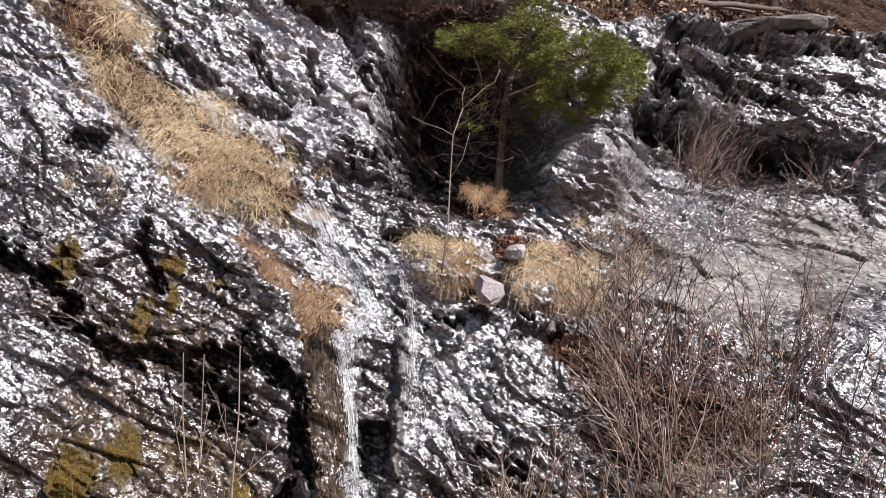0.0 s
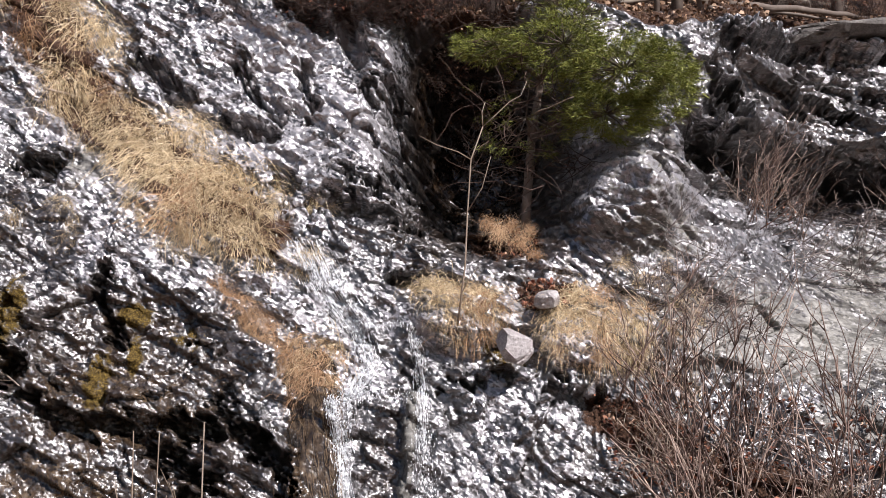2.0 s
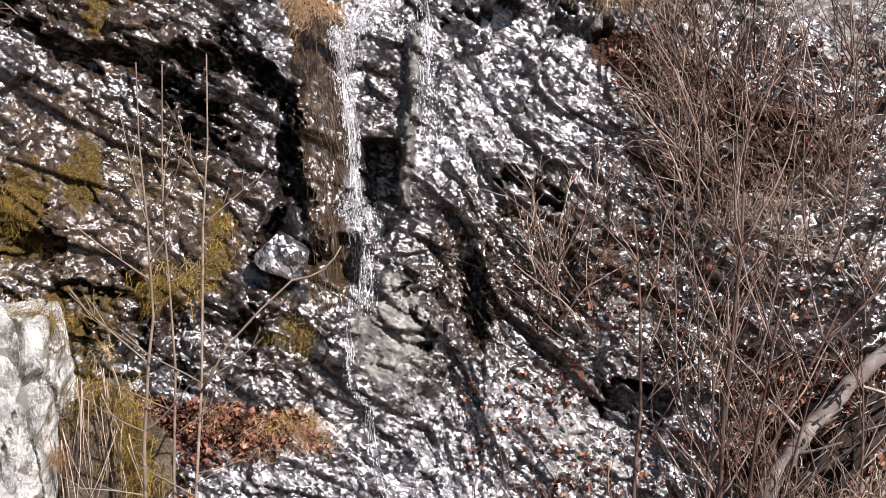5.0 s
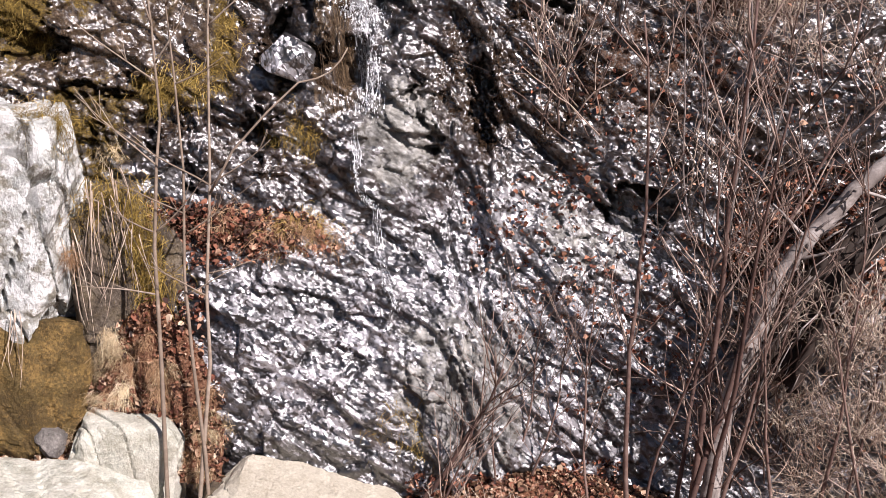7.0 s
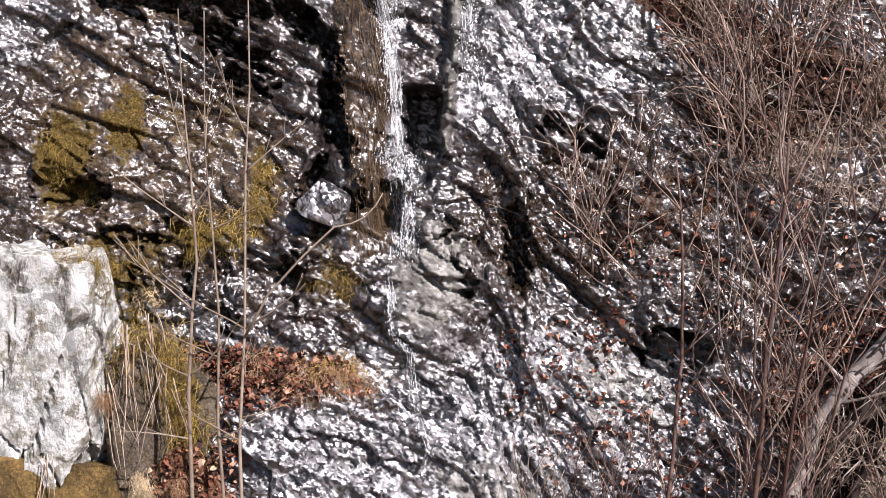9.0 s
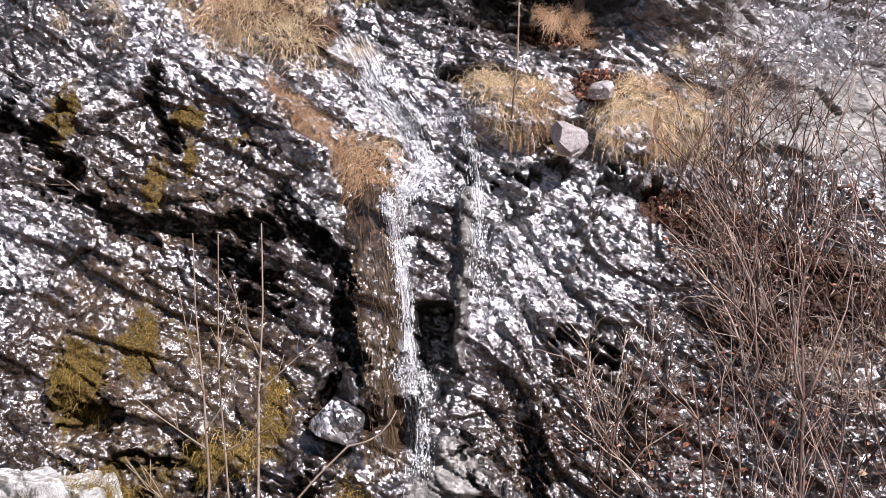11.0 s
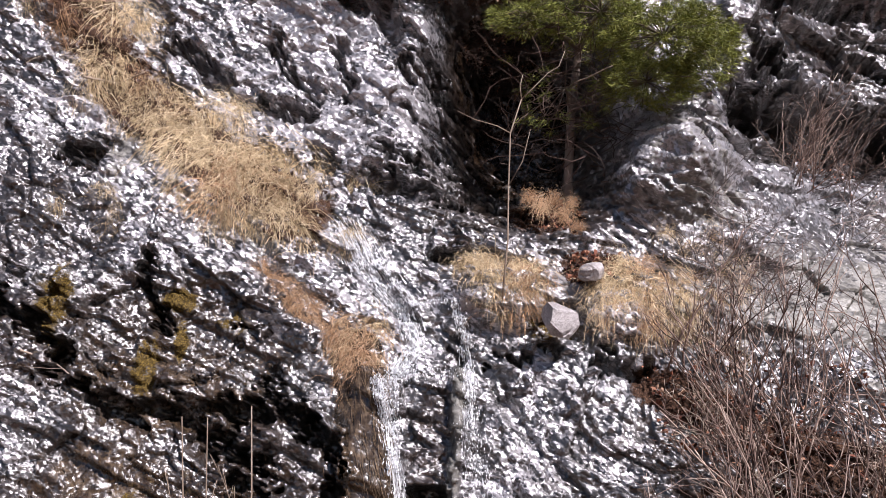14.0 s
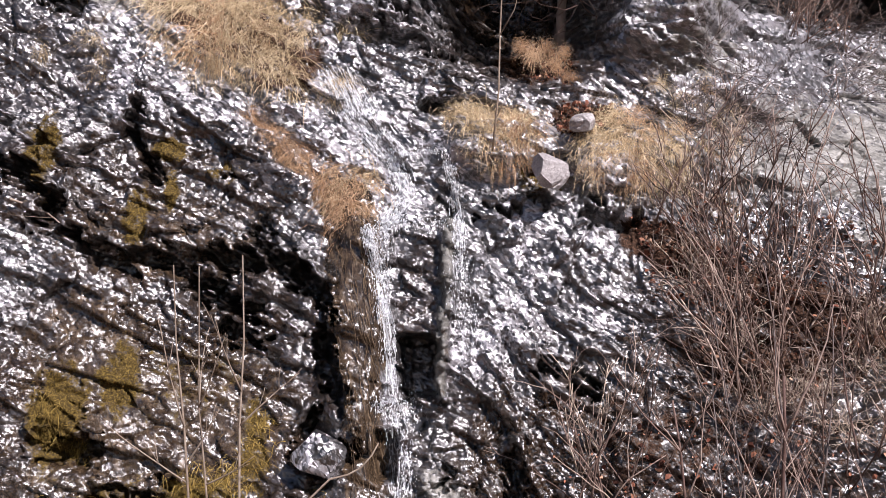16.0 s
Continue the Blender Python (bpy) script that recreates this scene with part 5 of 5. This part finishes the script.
def hollow_log(name, pts, r0, r1, label, seed):
    """A rotten trunk broken open along one side, with a thick ragged shell."""
    root = tagged(new(name), label, "log")
    rng = random.Random(seed)
    line = [Vector(p) for p in pts]
    root.matrix_world = Matrix.Translation(line[0])
    fine = []
    for a, b in zip(line, line[1:]):
        fine += [a.lerp(b, t / 5) - line[0] for t in range(5)]
    fine.append(line[-1] - line[0])
    g, arc = Geo(), 15
    for i, p in enumerate(fine):
        d = (fine[min(i + 1, len(fine) - 1)] - fine[max(i - 1, 0)]).normalized()
        a = d.cross(Vector((0, 1, 0))).normalized()
        b = d.cross(a)
        r = r0 + (r1 - r0) * i / (len(fine) - 1)
        open_a, open_b = 2.05 + rng.gauss(0, 0.2), 6.5 + rng.gauss(0, 0.2)
        for shell in (1.0, 0.80):
            for s in range(arc):
                t = open_a + (open_b - open_a) * s / (arc - 1)
                rr = r * (shell + 0.09 * math.sin(5 * t + i * 0.5) * shell + rng.gauss(0, 0.03))
                g.v.append(p + (a * math.cos(t) + b * math.sin(t)) * rr)
    w = 2 * arc
    for i in range(len(fine) - 1):
        for s in range(arc - 1):
            q = i * w + s
            g.f += [(q, q + 1, q + w + 1, q + w), (q + arc, q + arc + w, q + arc + w + 1, q + arc + 1)]
        q = i * w
        g.f += [(q, q + w, q + w + arc, q + arc), (q + arc - 1, q + w - 1, q + w + w - 1, q + w + arc - 1)]
    for q in (0, (len(fine) - 1) * w):
        g.f += [(q + s, q + s + arc, q + s + arc + 1, q + s + 1) for s in range(arc - 1)]
    part("trunk", g, fibre_material("rotten_wood", [(0.012, 0.009, 0.007), (0.04, 0.028, 0.022), (0.12, 0.09, 0.07)], spread=0.1), root)
    for _ in range(26):
        strips = Geo()
        i = rng.randint(0, len(fine) - 4)
        t = rng.uniform(0, math.tau)
        off = Vector((math.cos(t) * r0, -abs(math.sin(t)) * r0, math.sin(t) * r0 * 0.8)) * 1.02
        strips.tube([fine[i] + off, fine[i + 1] + off * 1.08, fine[i + 3] + off * 1.1 + Vector((rng.gauss(0, 0.03), -0.03, rng.gauss(-0.03, 0.03)))], rng.uniform(0.006, 0.014), 0.003, 4)
        part("bark_strip", strips, M_LOG, root)
    return root


hollow_log("hollow_log", [(2.62, 9.55, 1.85), (2.76, 9.55, 2.3), (2.98, 9.58, 2.75), (3.35, 9.65, 3.15), (3.9, 9.7, 3.5)], 0.17, 0.14, "dark rotten log broken open under the leaning trunk", 602)
for i, (x0, s0, x1, s1, r, up) in enumerate(((1.7, 1.9, 5.6, 2.2, 0.06, 0.10), (2.6, 1.3, 4.4, 2.1, 0.045, 0.05), (3.4, 0.9, 5.8, 1.3, 0.05, 0.05), (3.0, 0.5, 4.2, 1.1, 0.03, 0.04), (2.0, 1.4, 3.2, 1.0, 0.03, 0.05), (3.7, 1.5, 5.0, 0.9, 0.03, 0.05))):
    a, b = apron(x0, s0), apron(x1, s1)
    a.z += up
    b.z += up
    mid = a.lerp(b, 0.5)
    log("fallen_log", [a, mid + Vector((0, 0, 0.04)), b], r, r * 0.6, "thin brown log lying among leaves on the cliff top", 610 + i, M_TRUNK, 2)
log("dead_stick", [on_face(-4.08, 9.46, 0.16), on_face(-3.8, 9.48, 0.2), on_face(-3.48, 9.52, 0.16)], 0.014, 0.008, "pale dead stick caught in dry grass", 630, M_SAPLING, 1)
log("dead_stick", [on_face(-4.15, 6.5, 0.12), on_face(-3.95, 6.42, 0.15), on_face(-3.7, 6.28, 0.1)], 0.012, 0.006, "pale dead stick on a dark ledge", 631, M_SAPLING, 1)


# ---- water ----
fall = tagged(new("waterfall"), "thin white waterfall splitting over dark wet rock", "waterfall")
wr = random.Random(71)


def stream(name, line, width, strands, drops, label, fat=1.0):
    """A braid of thin white strands that hugs the rock and springs free at steps, with flying drops."""
    g = Geo()

    def at(t):
        t = t * (len(line) - 1)
        i = min(int(t), len(line) - 2)
        a, b = line[i], line[i + 1]
        return a[0] + (b[0] - a[0]) * (t - i), a[1] + (b[1] - a[1]) * (t - i)

    for _ in range(int(strands * 1.7)):
        t, off = wr.uniform(0, 0.95), wr.gauss(0, width)
        end = min(1.0, t + wr.choice((0.03, 0.05, 0.08, 0.14)) * wr.uniform(0.7, 1.3))
        pts, y, drift = [], None, wr.gauss(0, 0.002)
        steps = 6
        for s in range(steps + 1):
            x, z = at(t + (end - t) * s / steps)
            off += drift + wr.gauss(0, 0.0025)
            h = surf(x + off, z) - 0.012
            y = h if y is None else min(h, y + 0.006)
            pts.append(Vector((x + off, y, z)))
        g.blade(pts[::-1], fat * wr.choice((0.002, 0.003, 0.004, 0.008)) * wr.uniform(0.7, 1.2), Vector((0.9, wr.gauss(0, 0.4), wr.gauss(0, 0.2))).normalized())
    for _ in range(int(drops * 2.2)):
        x, z = at(wr.random())
        x, z = x + wr.gauss(0, width * 1.1), z + wr.gauss(0, width * 0.9)
        p = Vector((x, surf(x, z) - wr.uniform(0.01, 0.08), z))
        r = wr.choice((0.002, 0.003, 0.004, 0.006)) * wr.uniform(0.8, 1.2)
        g.tube([p, p + Vector((0, 0, -r * wr.uniform(1.5, 5)))], r, r * 0.5, 3)
    part(name, g, M_WATER, fall, label)["kind"] = "stuff"


stream("stream", [(-1.35, 7.85), (-1.12, 7.34), (-0.95, 7.10), (-0.79, 6.90)], 0.10, 420, 240, "thin sheet sliding down the upper slab", 1.7)
stream("stream", [(-0.82, 7.0), (-0.77, 6.85), (-0.67, 6.55), (-0.80, 6.30), (-0.90, 6.20)], 0.045, 240, 260, "white stream over the upper step", 1.9)
stream("stream", [(-0.99, 6.22), (-0.95, 6.05), (-0.89, 5.78), (-0.81, 5.33), (-0.77, 4.74)], 0.030, 220, 420, "free-falling white strand", 1.5)
stream("stream", [(-0.84, 6.25), (-0.83, 5.95), (-0.82, 5.75)], 0.020, 45, 70, "short strand beside the main fall")
stream("stream", [(-0.76, 6.88), (-0.62, 6.93), (-0.48, 6.98), (-0.30, 6.90)], 0.03, 60, 60, "water arching over a small ledge")
stream("stream", [(-0.30, 6.92), (-0.21, 6.58), (-0.18, 6.21), (-0.19, 5.85)], 0.030, 130, 220, "narrow side strand", 1.5)
stream("stream", [(-0.18, 5.9), (-0.14, 5.5), (-0.10, 5.1)], 0.06, 70, 160, "spray on the rock beside the fall")
stream("stream", [(-0.85, 6.30), (-0.6, 6.27), (-0.30, 6.25)], 0.05, 0, 130, "splash on the step")
stream("stream", [(-0.92, 4.66), (-0.78, 4.68), (-0.60, 4.64)], 0.05, 0, 190, "splash under the hollow")
stream("stream", [(-0.75, 4.66), (-0.70, 4.40), (-0.68, 4.10), (-0.70, 3.80)], 0.06, 130, 160, "broken white water under the hollow", 1.6)
stream("stream", [(-0.80, 3.75), (-0.77, 3.21), (-0.60, 3.03), (-0.54, 2.57), (-0.39, 2.24)], 0.022, 60, 90, "thin trickle over pale rock")


# ---- dead leaves ----
def litter(name, places, size, mat, label):
    r, g = random.Random(len(places)), Geo()
    for p in places:
        g.leaf(p, size * r.choice((0.5, 0.8, 1.1, 1.7)) * r.uniform(0.8, 1.2), r)
    tagged(new(name, g.mesh(name, mat, True)), label, "leaves", kind="stuff")


lr = random.Random(88)
ledge_places = []
for poly, count in (([(-2.6, 3.1), (-1.2, 3.0), (-0.9, 2.7), (-2.4, 2.5)], 800), ([(-2.8, 2.6), (-2.0, 2.4), (-2.0, 1.3), (-2.9, 1.3)], 600), ([(0.8, 7.45), (1.3, 7.4), (1.1, 7.05), (0.7, 7.1)], 160), ([(1.35, 6.35), (2.3, 6.0), (2.5, 5.4), (1.5, 5.5)], 240),
                    ([(0.4, 8.2), (0.95, 8.15), (0.9, 7.6), (0.5, 7.7)], 120), ([(1.8, 6.4), (3.9, 6.2), (3.8, 5.0), (1.7, 5.3)], 330), ([(2.4, 3.3), (3.6, 3.4), (3.6, 2.1), (2.4, 2.2)], 420),
                    ([(0.1, 3.2), (1.2, 3.4), (1.0, 2.6), (0.2, 2.5)], 160), ([(1.0, 4.5), (4.0, 4.5), (4.2, 2.5), (1.0, 2.8)], 420), ([(0.3, 2.5), (1.2, 2.5), (1.0, 1.9), (0.6, 2.0)], 60), ([(-0.3, 0.95), (1.5, 1.0), (1.5, 0.5), (-0.3, 0.5)], 700), ([(2.3, 3.4), (3.8, 3.6), (3.8, 2.4), (2.3, 2.4)], 800), ([(1.0, 2.6), (2.4, 3.0), (2.2, 1.6), (1.0, 1.4)], 300)):
    ledge_places += [on_face(x, z, lr.uniform(0.01, 0.035)) for x, z in fill(poly, int(count * 1.6), lr)]
litter("leaf_litter", ledge_places, 0.033, M_LEAF, "rust-red dead leaves caught on the rock ledges")
foot = []
for i in range(15000):
    x, y = (lr.uniform(-4.6, 4.8), lr.uniform(7.5, 10.0)) if i % 2 else (lr.uniform(-0.7, 2.6), lr.uniform(8.9, 10.0))
    foot.append(Vector((x, y, float(ground_height(np.array(x), np.array(y))) + 0.02)))
litter("leaf_litter", foot[::4], 0.036, M_PALE_LEAF, "tan dead leaves among red ones at the foot")
litter("leaf_litter", foot, 0.027, M_LEAF, "red-brown dead leaves on the ground at the foot")
litter("leaf_litter", [apron(lr.uniform(-2.5, 6.0), lr.uniform(0.0, 3.2)) + Vector((0, 0, 0.02)) for _ in range(8000)], 0.034, M_PALE_LEAF, "pale brown dead leaves on the cliff top")


# a heap of leaves on a bank of soil between the upright rock and the saplings
def bank(name, x0, x1, y0, y1, z0, z1, seed, label):
    """A mound of soil, high at the back and low at the front."""
    u, v = np.meshgrid(np.linspace(0, 1, 40), np.linspace(0, 1, 30))
    x = x0 + (x1 - x0) * u
    z = z0 + (z1 - z0) * v ** 1.2 * (0.25 + 0.75 * np.sin(math.pi * np.clip(u * 0.9 + 0.05, 0, 1))) + 0.05 * fbm(x * 5, v * 5, seed)
    y = y0 + (y1 - y0) * v + 0.05 * fbm(x * 4, v * 4, seed + 1)
    me = grid_mesh(name, x, y, z)
    me.materials.append(M_SOIL)
    tagged(new(name, me), label, "soil", kind="stuff")
    return x, y, z


heap = []
for args in (("soil_bank", -2.95, -1.80, 9.60, 9.86, 0.9, 2.35, 81, "bank of red-brown soil covered in dead leaves"), ("soil_bank", -4.4, -2.75, 9.50, 9.98, 1.0, 1.55, 83, "bank of tan leaf mould behind a slab")):
    bx, by, bz = bank(*args)
    here = []
    for _ in range(1500):
        i, j = lr.randrange(30), lr.randrange(40)
        here.append(Vector((bx[i, j] + lr.gauss(0, 0.02), by[i, j] - 0.015, bz[i, j] + 0.02)))
    heap.append(here)
litter("leaf_litter", heap[0], 0.034, M_LEAF, "red-brown dead leaves heaped on a bank")
litter("leaf_litter", heap[0][::3] + heap[1], 0.042, M_PALE_LEAF, "tan dead leaves behind a slab")
for p in lr.sample(heap[0], 30) + lr.sample(heap[1], 16):
    ob = tagged(new("dry_grass_clump", lr.choice(STRAW + RUST)), "small dry grass tuft among dead leaves", "grass", "grass clumps at the foot")
    ob.matrix_world = Matrix.LocRotScale(p, Euler((0.5, lr.gauss(0, 0.3), lr.uniform(-1, 1))), (0.42, 0.42, 0.42))
# dry vines over the blocks
for x, y, z, ln in ((-3.38, 9.5, 2.3, 0.8), (-2.85, 9.75, 3.3, 1.0), (-2.72, 9.75, 3.2, 1.1), (-2.62, 9.8, 3.4, 0.9), (-2.95, 9.7, 2.9, 0.8), (-2.5, 9.8, 3.0, 0.9)):
    g = Geo()
    for _ in range(5):
        g.tube(bend(lr, (lr.gauss(0, 0.05), lr.gauss(0, 0.02), lr.gauss(0, 0.05)), (lr.gauss(0.1, 0.15), -0.03, -1), ln * lr.uniform(0.6, 1.1), 8, 0.07), 0.005, 0.002, 4)
    ob = tagged(new("dry_vine", g.mesh("dry_vine", M_PALE_TWIG)), "dry pale vine hanging down over a block", "vine", "vines at the foot")
    ob.location = (x, y, z)
